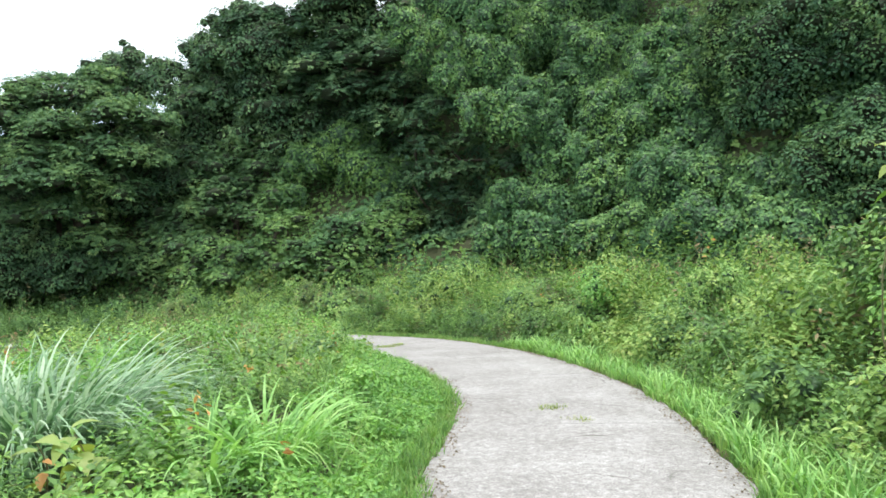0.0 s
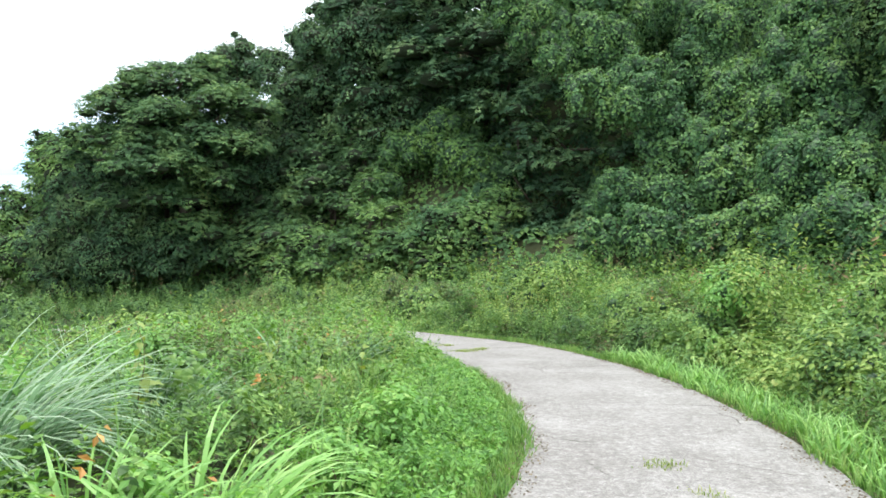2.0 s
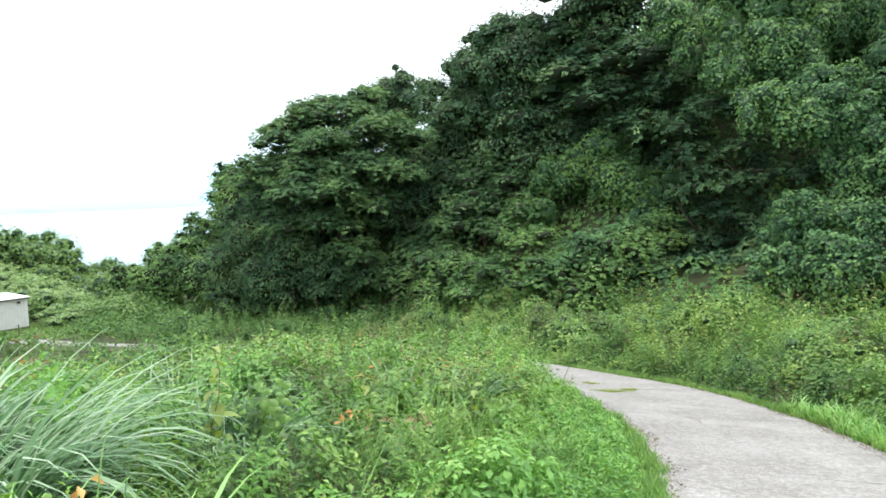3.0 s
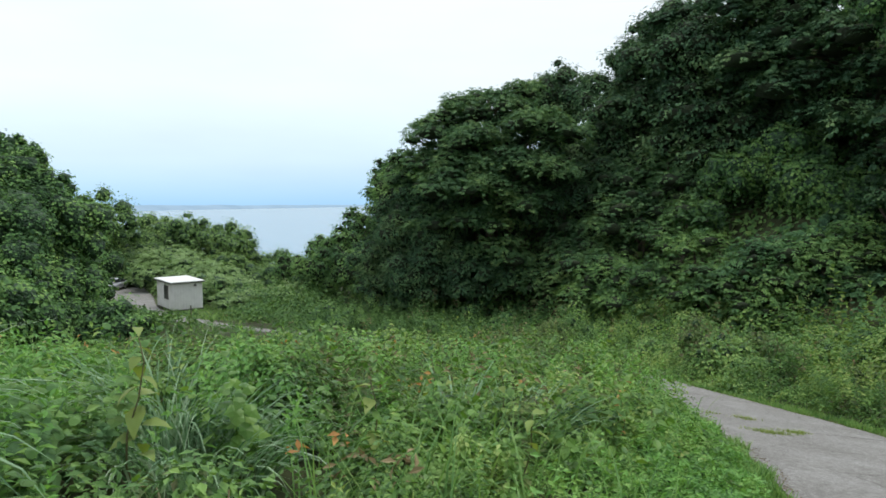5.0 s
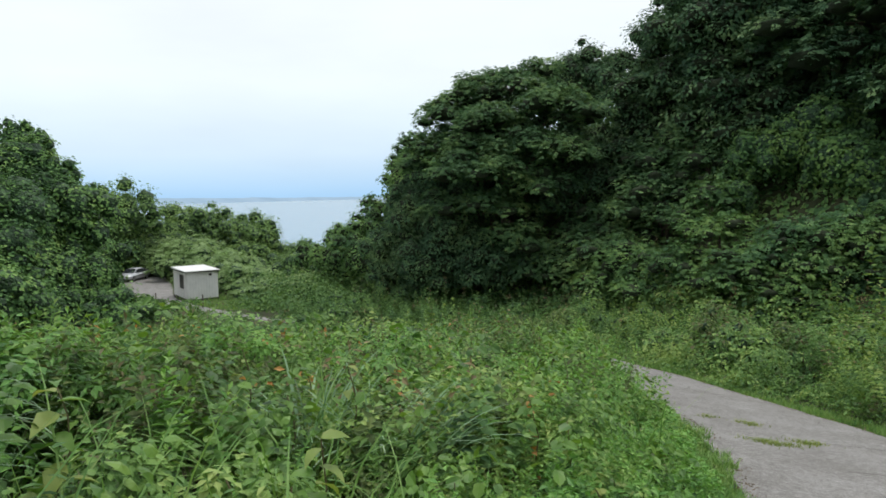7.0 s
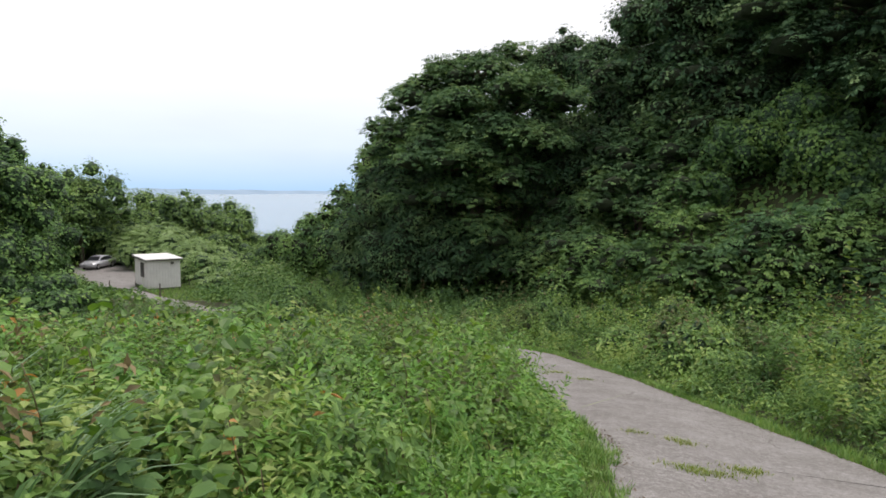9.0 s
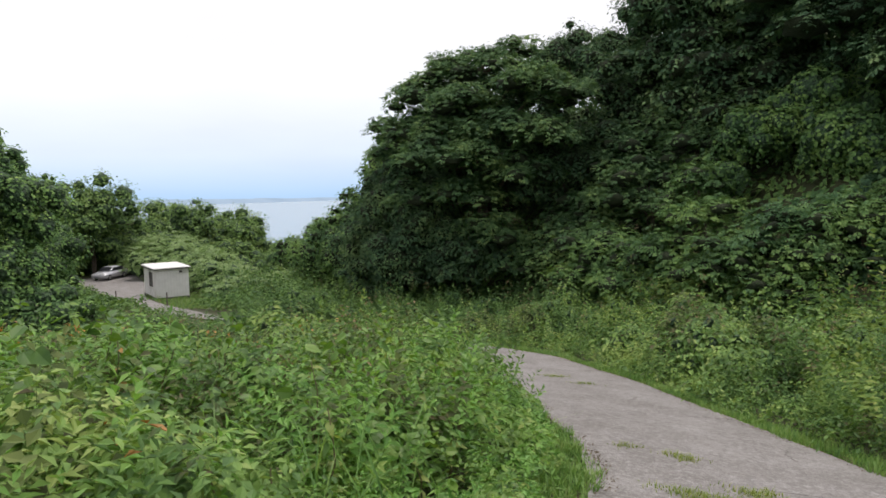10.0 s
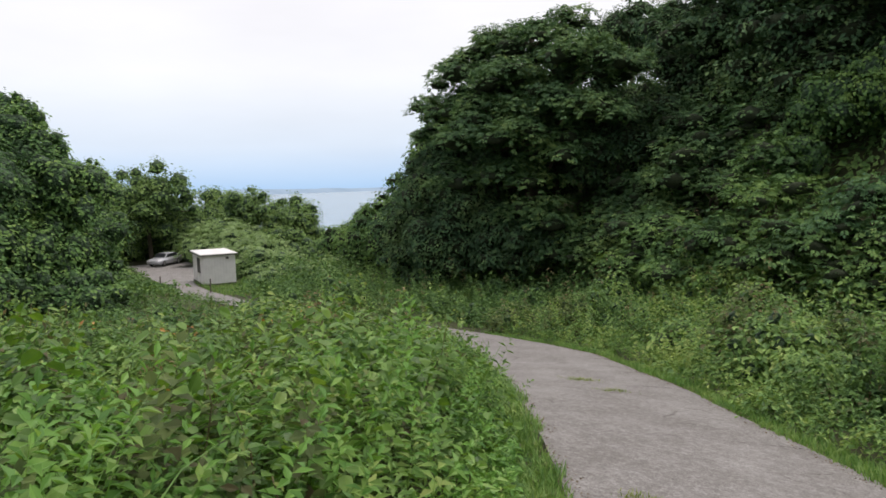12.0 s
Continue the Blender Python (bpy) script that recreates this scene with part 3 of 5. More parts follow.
def plant_mass(name, label, category, c, rad, n, frac, flat, leaf, cover, template, wide, mat, hang=0.0, low=-0.35, core=0.72, trunk=True, group="", up=0.5, ratio=0.8, leaf_low=-0.4, shell=(0.78, 1.1), inner=None, rough=0.2, behind=0.0):
    """One tree, bush or vine-covered mound: trunk and limbs, a core coloured as inner shade, leaves."""
    x, y, z = c
    g = float(land(x, y))
    ob = root(name, x, y, g, label, category, group)
    C, R = lumps(c, rad, n, frac, low)
    away = math.hypot(x, y - 8)
    face = (-x / away, (8 - y) / away)
    if rad[0] > 2.4:
        C = np.concatenate([C, [c]])
        R = np.concatenate([R, [0.62 * min(rad)]])
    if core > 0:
        part_core = mesh_from("shade_core", *clump_core(C, R, flat, core), inner or M_INNER, True)
        tagged(child("shade_core", part_core, ob), kind="stuff")
    child("crown", mesh_from("crown", *clump_foliage(C, R, flat, leaf, cover, template, wide, hang, leaf_low, shell, up, ratio, face, rough), mat), ob)
    if trunk:
        bm = bmesh.new()
        hub = (x, y, max(g + 0.5, z - 0.25 * rad[2]))
        rt = 0.05 + 0.045 * float(np.mean(rad))
        limb(bm, (x, y + behind, float(land(x, y + behind)) - 0.3), hub, rt, rt * 0.6)
        for cc in C[:: max(1, len(C) // 7)]:
            limb(bm, hub, tuple(cc), rt * 0.5, rt * 0.12, 6, 5, 0.5)
        part("trunk", bm, M_BARK, ob, smooth=True)
    return ob


def spray_tree(name, label, category, foot, sprays, leaf, mat, group="", cover=1.5, flat=0.2, inner=0.62, fans=9, trunk=True):
    """A tree or bush of layered boughs: each spray is a drooping shelf of overlapping leafy fans on its own limb."""
    sprays = np.array(sprays, float)
    x, y = foot
    g = float(land(x, y))
    ob = root(name, x, y, g, label, category, group)
    chunks, cores = [], []
    for cx, cy, cz, r in sprays:
        a = np.arange(fans) * 2.39996 + rng.uniform(0, 6.28)
        q = r * 0.72 * np.sqrt((np.arange(fans) + 0.4) / fans) * rng.uniform(0.8, 1.15, fans)
        fx, fy = cx + q * np.cos(a), cy + q * np.sin(a)
        fz = cz + r * (0.3 - 0.45 * (q / r) ** 1.3 + rng.normal(0, 0.12, fans))
        fr = r * rng.uniform(0.3, 0.56, fans)
        n = np.maximum(12, (cover * math.pi * fr ** 2 / (leaf * leaf * 0.42)).astype(int))
        i = np.repeat(np.arange(fans), n)
        m = len(i)
        b = rng.uniform(0, 2 * math.pi, m)
        ragged = 1 + 0.22 * np.sin(3 * b + i * 1.7) + 0.16 * np.sin(7 * b + i * 2.9)
        rho = np.sqrt(rng.uniform(0, 1, m)) * ragged
        dz = fr[i] * (flat * rng.normal(0, 0.7, m) - 0.42 * rho ** 2 + 0.12 * np.sin(5 * b + 9 * rho + i))
        P = np.stack([fx[i] + fr[i] * rho * np.cos(b), fy[i] + fr[i] * rho * np.sin(b), fz[i] + dz], 1)
        out = np.stack([np.cos(b), np.sin(b), -0.25 - 0.55 * rho], 1)
        N = np.stack([0.5 * rho * np.cos(b), 0.5 * rho * np.sin(b), np.ones(m)], 1) + rng.normal(0, 0.26, (m, 3))
        L = leaf * rng.uniform(0.6, 1.3, m)
        chunks.append(leaves(P, N, out + rng.normal(0, 0.4, (m, 3)), L, L, T_SPRIG))
        # blobs below the fans, coloured as the shade under them
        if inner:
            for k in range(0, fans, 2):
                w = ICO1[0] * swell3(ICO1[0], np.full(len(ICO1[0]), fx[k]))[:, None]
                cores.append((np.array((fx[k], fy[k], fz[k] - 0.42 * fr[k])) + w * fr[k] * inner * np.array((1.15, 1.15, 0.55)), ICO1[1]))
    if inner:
        tagged(child("shade_core", mesh_from("shade_core", *join(cores), M_INNER, True), ob), kind="stuff")
    child("crown", mesh_from("crown", *join(chunks), mat), ob)
    if trunk:
        top = sprays[np.argmax(sprays[:, 2])]
        rt = 0.10 + 0.012 * len(sprays)
        bm = bmesh.new()
        limb(bm, (x, y, g - 0.3), (top[0] * 0.6 + x * 0.4, top[1] * 0.6 + y * 0.4, top[2] - 0.3), rt, rt * 0.3, 8, 8, 0.6)
        part("trunk", bm, M_BARK, ob, smooth=True)
        for cx, cy, cz, r in sprays:
            k = min(0.9, max(0.15, (cz - 1.2 - g) / max(0.5, top[2] - g)))
            hub = (x + (top[0] - x) * 0.6 * k, y + (top[1] - y) * 0.6 * k, g + (top[2] - g) * k)
            bm = bmesh.new()
            limb(bm, hub, (cx, cy, cz), rt * 0.4, 0.03, 6, 5, 0.8)
            part("limb", bm, M_BARK, ob, smooth=True)
    return ob


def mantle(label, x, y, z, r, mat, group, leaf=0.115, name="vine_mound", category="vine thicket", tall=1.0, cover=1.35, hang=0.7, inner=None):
    """A bush smothered by climbing vines: lumps of overlapping hanging leaves with shaded clefts between them, darkened
    also by the core's colour.
    """
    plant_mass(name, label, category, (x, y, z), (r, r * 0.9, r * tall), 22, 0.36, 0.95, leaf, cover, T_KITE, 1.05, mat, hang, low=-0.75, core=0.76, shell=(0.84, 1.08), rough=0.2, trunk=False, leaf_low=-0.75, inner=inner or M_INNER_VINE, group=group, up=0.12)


# the dark layered tree at the foot of the spur
CROWN = [(-23.5, 39.9, 6.3, 1.8), (-21.1, 40.7, 6.2, 2.1), (-18.4, 40.0, 4.9, 2.2), (-16.8, 40.7, 4.2, 1.7), (-25.0, 38.9, 5.0, 2.0), (-21.4, 38.4, 4.2, 2.2), (-25.6, 38.1, 3.3, 1.8), (-22.5, 37.5, 2.7, 2.0),
         (-19.2, 38.5, 2.6, 2.2), (-17.2, 39.3, 2.4, 1.8), (-22.1, 36.4, 1.3, 2.1), (-19.9, 37.2, 1.4, 1.7), (-18.2, 38.9, 0.5, 1.9), (-20.8, 37.9, -0.4, 2.2), (-23.8, 37.4, -0.6, 2.0), (-19.8, 38.3, -2.2, 1.9), (-24.3, 41.0, 6.0, 1.6), (-26.6, 39.2, 2.7, 1.3), (-27.6, 39.0, 1.7, 1.2), (-23.4, 41.9, 7.1, 1.4), (-20.6, 41.8, 7.0, 1.5)]
spray_tree("layered_tree", "tall dark green broadleaf tree with layered branches", "tree", (-21.2, 40.4), CROWN, 0.27, M_LAYER, cover=1.5)
SKIRT = [(-26.8, 38.2, -1.6, 2.1), (-23.6, 37.8, -2.3, 2.3), (-28.9, 38.6, -3.7, 2.2), (-24.9, 37.4, -4.0, 2.5), (-22.0, 38.2, -3.8, 2.3), (-20.0, 39.1, -3.8, 1.7), (-26.4, 39.6, 0.4, 2.0), (-27.6, 37.6, -5.0, 2.0), (-28.8, 39.6, -0.2, 1.4), (-28.6, 39.7, -1.8, 1.5)]
for x, y, z, r in SKIRT:
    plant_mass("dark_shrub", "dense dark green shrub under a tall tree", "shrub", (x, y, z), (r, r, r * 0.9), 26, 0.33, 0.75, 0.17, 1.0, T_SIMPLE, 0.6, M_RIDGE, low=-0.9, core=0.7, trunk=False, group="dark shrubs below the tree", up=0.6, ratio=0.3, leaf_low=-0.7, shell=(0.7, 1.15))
# added dark trees fill gaps behind the boughs, in the shaded leaf colour
for x, y, z, r, h in ((-21.4, 42.0, 3.6, 4.0, 3.0), (-18.2, 43.0, 0.8, 4.0, 3.8), (-23.6, 41.6, 0.2, 3.8, 3.6), (-24.4, 40.8, 3.4, 2.4, 2.4), (-3.0, 42.8, 5.0, 3.0, 3.0), (-6.5, 44.0, 4.0, 3.0, 3.0), (-1.6, 41.6, 1.6, 2.2, 2.2), (-8.5, 44.4, 7.0, 3.0, 3.0)):
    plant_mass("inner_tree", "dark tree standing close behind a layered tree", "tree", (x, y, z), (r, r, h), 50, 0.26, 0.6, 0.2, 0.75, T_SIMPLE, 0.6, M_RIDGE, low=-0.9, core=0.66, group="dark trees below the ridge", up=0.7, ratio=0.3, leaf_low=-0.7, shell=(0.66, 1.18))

RIDGE = [(-27, 58.3, 8.6, 3.8, 3.4), (-18, 51.4, 7.6, 4.0, 3.6), (-12.8, 48.9, 8.8, 4.2, 4.0), (-10.7, 44.7, 7.6, 4.2, 4.2), (-5.5, 44, 11, 4.6, 4.4), (2, 47, 15, 5.5, 5), (10, 46, 17, 6, 5),
         (18, 38, 15, 6, 5), (-15.5, 46.5, 4.2, 4.0, 3.6), (-9.5, 43, 3.8, 3.6, 3.4), (20, 28, 9, 5, 5), (6, 45.5, 10.0, 3.4, 3.2), (-14.2, 48.8, 9.7, 3.0, 2.8), (-25, 56, 8.6, 3.2, 3.0)]
for x, y, z, r, h in RIDGE:
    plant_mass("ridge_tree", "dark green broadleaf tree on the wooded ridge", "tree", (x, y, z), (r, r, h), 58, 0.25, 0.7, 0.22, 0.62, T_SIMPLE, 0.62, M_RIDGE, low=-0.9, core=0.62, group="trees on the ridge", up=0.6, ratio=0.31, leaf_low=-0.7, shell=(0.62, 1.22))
RIDGE_SPRAYS = [(-15.2, 44.8, 6.2, 1.8), (-12.6, 44.2, 5.4, 1.9), (-13.6, 45.6, 8.6, 1.9), (-10.4, 43.4, 8.2, 2.0), (-8.2, 42.6, 6.4, 2.0), (-11.2, 43.2, 4.2, 1.8), (-8.4, 42.4, 9.8, 2.0), (-5.8, 41.6, 8.2, 1.9), (-12.2, 44.8, 10.6, 1.8), (-6.6, 42.4, 12.2, 2.0)]
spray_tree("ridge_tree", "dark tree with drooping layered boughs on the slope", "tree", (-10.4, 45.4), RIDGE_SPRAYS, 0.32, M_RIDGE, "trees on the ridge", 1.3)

# the tree that leans out of the slope, hung with vines, over a dark hollow
HOLLOW = [(-3.5, 40.2, 7.7, 2.4), (-5.5, 40.7, 6.0, 2.2), (-2.6, 38.8, 3.8, 2.1), (-0.8, 37.9, 2.3, 1.7), (-7.3, 41.6, 7.2, 2.4), (3.2, 36.2, 1.4, 1.4), (-2.0, 39.7, 5.7, 2.0), (-4.7, 42.3, 9.0, 2.4), (-0.2, 37.6, 4.4, 1.5), (1.6, 36.6, 2.6, 1.3), (-0.4, 36.8, 1.2, 1.3), (0.9, 36.2, 0.9, 1.2), (-1.4, 37.4, 0.6, 1.2), (0.2, 37.4, -0.4, 1.4), (1.2, 36.6, -0.9, 1.1), (-0.6, 37.2, -1.7, 1.3)]
# the lowest sprays are added inside the pit to darken it
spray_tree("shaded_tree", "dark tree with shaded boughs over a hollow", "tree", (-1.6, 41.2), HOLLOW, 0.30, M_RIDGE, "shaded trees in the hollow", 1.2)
DRAPE = [(2.1, 34.0, 3.7, 1.45), (3.3, 33.6, 3.0, 1.15), (4.7, 34.8, 3.2, 1.6), (-0.2, 37.6, 7.0, 1.9), (2.5, 36.9, 6.1, 2.0), (-1.8, 37.5, 8.1, 1.4), (1.3, 39.8, 10.2, 2.7), (4.0, 35.9, 4.6, 1.5), (4.9, 34.3, 1.4, 1.1), (4.1, 39.5, 7.9, 2.2),
         (0.5, 36.2, 5.5, 1.2), (5.0, 33.7, 0.1, 1.0), (3.0, 38.0, 8.6, 1.8)]
VINE_GROUP = "vine-covered bushes on the slope"
for x, y, z, r in DRAPE:
    mantle("overhanging bough mantled with bright green vines", x, y, z, r, M_VINE, "boughs of a vine-hung tree", 0.12, "vine_hung_bough", "tree", 0.85, 1.4, 0.8)
bm = bmesh.new()
limb(bm, (2.6, 40.2, float(land(2.6, 40.2)) - 0.3), (2.2, 35.6, 4.2), 0.34, 0.12, 8, 8, 0.6)
limb(bm, (2.5, 39.0, 5.4), (0.2, 37.4, 6.6), 0.16, 0.06, 6, 5, 0.6)
leaning = root("leaning_trunk", 2.6, 40.2, float(land(2.6, 40.2)), "leaning brown trunk hidden under hanging vines", "tree trunk")
part("trunk", bm, M_BARK, leaning, smooth=True)

HIGH = [(7.9, 38.9, 6.4, 1.9), (7.0, 37.5, 4.6, 1.5), (9.1, 38.4, 5.0, 1.1), (11.1, 37.9, 6.4, 1.3), (12.1, 36.0, 6.6, 1.9), (12.0, 33.1, 4.0, 2.0), (10.5, 35.4, 4.2, 1.8), (8.2, 35.4, 2.9, 1.6), (9.0, 33.3, 1.7, 1.7), (6.2, 33.8, 1.3, 1.4),
        (6.6, 42.8, 6.9, 1.9), (11.6, 31.8, 1.6, 1.6), (10.7, 41.5, 7.4, 1.8), (5.6, 41.2, 8.4, 1.9), (7.2, 44.0, 9.4, 2.2), (11.2, 45.2, 10.9, 2.0), (9.5, 46.3, 11.9, 2.0)]
LOW = [(9.7, 30.1, 0.0, 1.8), (7.2, 31.7, -0.2, 1.4), (3.0, 32.5, -0.9, 1.5), (5.4, 31.8, -1.2, 1.4), (4.3, 30.4, -2.5, 1.5), (7.9, 29.1, -1.7, 1.4), (6.4, 29.3, -2.3, 1.2), (11.1, 28.3, -0.2, 1.6), (9.9, 26.9, -1.6, 1.4), (2.1, 30.6, -2.5, 1.1),
       (8.5, 27.6, -2.4, 1.2), (11.6, 22.6, -1.6, 1.9), (12.2, 25.6, -0.4, 1.6), (10.4, 24.6, -1.9, 1.4)]
for x, y, z, r in HIGH:
    mantle("tree smothered in hanging green vine leaves", x, y, z, r, M_VINE, VINE_GROUP, 0.125, tall=1.25)
for x, y, z, r in LOW:
    mantle("bush smothered in green climbing vine leaves", x, y, z, r, M_VINE, VINE_GROUP, 0.115)
for x, y, z, r, h in ((13.8, 27.6, 4.6, 3.0, 3.4), (16.5, 26.2, 5.4, 3.6, 3.4), (14.2, 23.0, 0.8, 2.8, 2.6), (16.5, 19, -0.5, 3.2, 2.8), (13.8, 31.5, 6.0, 2.6, 3.0)):
    plant_mass("vine_mound", "dark tree half covered with climbing vines", "vine thicket", (x, y, z), (r, r * 0.85, h), 54, 0.26, 0.75, 0.15, 1.0, T_SIMPLE, 0.66, M_TREE, 0.3, low=-0.8, core=0.66, shell=(0.66, 1.18), trunk=False, leaf_low=-0.75, group=VINE_GROUP, up=0.6, ratio=0.32)

# bushes in the middle of the slope: a blue-green vine dome, dark boughs, and leafy bushes below
for x, y, z, r in ((-5.5, 40.6, 1.9, 2.3), (-7.9, 39.7, 1.4, 1.6), (-3.2, 39.3, 0.3, 1.7), (-4.5, 39.0, 0.9, 1.7), (-8.6, 38.0, -0.4, 1.2)):
    mantle("dome of blue-green vine leaves over a bush", x, y, z, r, M_BUSH, "blue-green vine domes", 0.13, tall=0.85)
DARK_BUSHES = [(-11.7, 42.3, 2.6, 2.1), (-12.6, 40.3, 0.1, 2.0), (-14.8, 41.3, -0.9, 2.0), (-9.0, 42.4, 3.0, 1.8), (-15.0, 39.0, -2.8, 2.0), (-17.9, 39.5, -3.2, 2.0), (-14.1, 42.8, 1.6, 2.0), (-10.4, 40.6, 1.3, 1.6), (-16.4, 41.6, -1.2, 1.9)]
for k, (x, y, z, r) in enumerate(DARK_BUSHES):
    low = [(x, y, z + 0.2, r), (x + 0.5 * r, y - 0.5 * r, z - 0.6 * r, 0.8 * r), (x - 0.6 * r, y - 0.3 * r, z - 0.4 * r, 0.75 * r)]
    spray_tree("hillside_bush", "dark green bush with layered boughs on the slope", "bush", (x, y + 0.3), low, 0.24, M_LAYER, "layered bushes on the slope", 0.85, 0.3)
MID_BUSHES = [(-9.2, 37.2, -0.5, 1.3), (-8.2, 35.1, -1.8, 1.6), (-10.1, 35.1, -3.0, 1.7), (-6.5, 33.2, -2.6, 1.5), (-3.2, 34.4, -1.9, 1.4), (-12.5, 36.3, -3.1, 1.7), (-2.5, 36.2, -1.0, 1.2), (-4.6, 33.0, -3.0, 1.2), (-5.1, 33.6, -1.7, 1.3), (-3.9, 34.9, -1.3, 1.1), (-7.0, 34.0, -3.4, 1.3)]
for k, (x, y, z, r) in enumerate(MID_BUSHES):
    bright = k in (8, 9)
    low = [(x, y, z + 0.1, r), (x + 0.6 * r, y - 0.5 * r, z - 0.55 * r, 0.75 * r), (x - 0.6 * r, y - 0.5 * r, z - 0.5 * r, 0.75 * r)]
    spray_tree("hillside_bush", "bright yellow-green leafy bush at the foot of the slope" if bright else "mid-green leafy bush at the foot of the slope", "bush", (x, y + 0.2), low, 0.22, M_VINE if bright else M_BUSH, "bushes at the foot of the slope", 0.95, 0.35)

tries = 0
while tries < 24:
    x, y = float(rng.uniform(-30, 24)), float(rng.uniform(12, 50))
    d = float(beyond(np.array(x), np.array(y), HILL_FOOT))
    if not 0.3 < d < 13 or -20 < x < 13.5:
        continue
    tries += 1
    r = float(rng.uniform(1.3, 2.3))
    vine = x > 1 or rng.uniform() < 0.3
    plant_mass("slope_scrub", "low scrub overgrown with vines on the slope" if vine else "low leafy scrub on the wooded slope", "scrub", (x, y, float(land(x, y)) + 0.55 * r), (r, r, r * 0.85), 18, 0.36, 0.85,
               0.19, 0.85, T_KITE if vine else T_SIMPLE, 0.95 if vine else 0.62, M_VINE if vine else M_BUSH, 0.5 if vine else 0.0, low=-0.6, core=0.7, trunk=False, inner=M_INNER_VINE if vine else None, group="scrub on the slope", ratio=0.7 if vine else 0.33, leaf_low=-0.7)

FAR_SPUR = [(-32.2, 46.5, 0.4, 4.2, 4.2), (-36.2, 50, -0.6, 4.0, 3.8), (-41.5, 46.5, -5.2, 3.8, 2.7), (-37, 44.5, -4.4, 3.6, 2.8), (-31, 41.5, -4.8, 4.0, 2.6), (-46, 48.5, -7.2, 3.2, 2.2), (-28, 46.5, 1.2, 4.2, 4.2), (-35.7, 48.0, 1.4, 2.6, 2.4), (-39.2, 47.6, -1.9, 2.4, 2.2), (-43.2, 47.8, -3.9, 2.2, 2.0), (-47.6, 47.6, -5.8, 2.1, 1.8), (-38.0, 50.0, 2.6, 1.9, 1.9)]
for x, y, z, r, h in FAR_SPUR:
    plant_mass("spur_bush", "dark green scrub on the spur towards the sea", "bush", (x, y, z), (r, r, h), 44, 0.26, 0.8, 0.28, 0.85, T_SIMPLE, 0.62, M_BUSH, low=-0.9, core=0.66, group="scrub on the spur", ratio=0.31, leaf_low=-0.7, shell=(0.66, 1.2))

BANK = [(-38.2, 25.3, -7.2, 2.0, 1.2), (-35.3, 24.0, -6.9, 2.3, 1.4), (-32.6, 22.3, -6.0, 2.6, 1.7), (-35.0, 20.6, -5.6, 2.8, 2.2), (-41.5, 24.0, -6.0, 2.4, 1.8), (-31.5, 17.2, -4.8, 3.0, 2.4), (-27.5, 13.5, -3.6, 3.2, 2.4), (-41.0, 21.0, 0.5, 3.4, 3.0), (-40.7, 23.9, -3.8, 3.4, 2.7), (-36.5, 20.6, -3.8, 3.6, 2.4), (-36.8, 18.2, -0.6, 4.0, 3.0), (-33.6, 16.5, -2.8, 3.6, 2.4), (-44.2, 25.4, -4.0, 3.0, 2.6), (-44.6, 27.2, -6.6, 2.2, 1.6), (-33, 11.5, -0.6, 4.0, 3.4), (-45.5, 21.5, 1.0, 3.6, 3.0), (-38.4, 22.8, -0.9, 2.9, 2.3), (-38.4, 17.8, 2.7, 2.0, 1.9)]
BANK_TOP = [(-40.8, 22.0, 2.3, 1.5, 1.5), (-39.7, 22.9, 1.2, 1.5, 1.4), (-39.5, 19.8, 1.3, 1.8, 1.7), (-41.4, 25.9, -0.4, 1.5, 1.5), (-36.4, 17.2, 0.8, 1.8, 1.8), (-41.7, 22.9, 2.7, 1.3, 1.4), (-40.6, 23.7, 0.4, 1.4, 1.4), (-40.7, 24.7, -1.7, 1.4, 1.4), (-43.4, 22.7, 3.6, 1.3, 1.3), (-37.6, 17.4, 3.6, 1.6, 1.5)]
for x, y, z, r, h in BANK + BANK_TOP:
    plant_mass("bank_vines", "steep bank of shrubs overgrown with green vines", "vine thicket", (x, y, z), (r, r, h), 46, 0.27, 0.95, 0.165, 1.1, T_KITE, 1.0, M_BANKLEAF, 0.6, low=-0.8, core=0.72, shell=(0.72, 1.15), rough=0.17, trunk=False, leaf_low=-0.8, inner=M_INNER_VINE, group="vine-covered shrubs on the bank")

SHORE_TREES = [(-73.5, 41.0, -7.0, 3.0, 2.2), (-56, 53, -8.6, 4.6, 3.2), (-63, 52, -7.6, 4.6, 3.4), (-72, 43, -4.6, 4.2, 3.8), (-68.5, 39.6, -1.9, 4.8, 4.4), (-64, 32.5, -3.6, 4.2, 3.6), (-75.9, 51.7, -4.0, 5.2, 4.4), (-72.4, 57.9, -5.4, 5.2, 4.0), (-66, 60, -8.0, 4.6, 3.2), (-80, 46, -4.4, 5.0, 4.2), (-60, 62, -10, 4.2, 2.8), (-70, 48, -6, 4.0, 3.4), (-74, 38.5, -6.6, 4.4, 3.0), (-69.5, 35.5, -6.4, 3.4, 2.8), (-69.0, 43.5, -6.2, 3.4, 2.6), (-68.0, 50.0, -3.2, 3.2, 2.6), (-64.5, 53.5, -5.0, 3.4, 2.6)]
for x, y, z, r, h in SHORE_TREES:
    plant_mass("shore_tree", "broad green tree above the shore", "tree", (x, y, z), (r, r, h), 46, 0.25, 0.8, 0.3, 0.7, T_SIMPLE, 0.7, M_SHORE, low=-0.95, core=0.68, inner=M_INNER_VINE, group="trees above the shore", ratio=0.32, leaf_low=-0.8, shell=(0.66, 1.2))

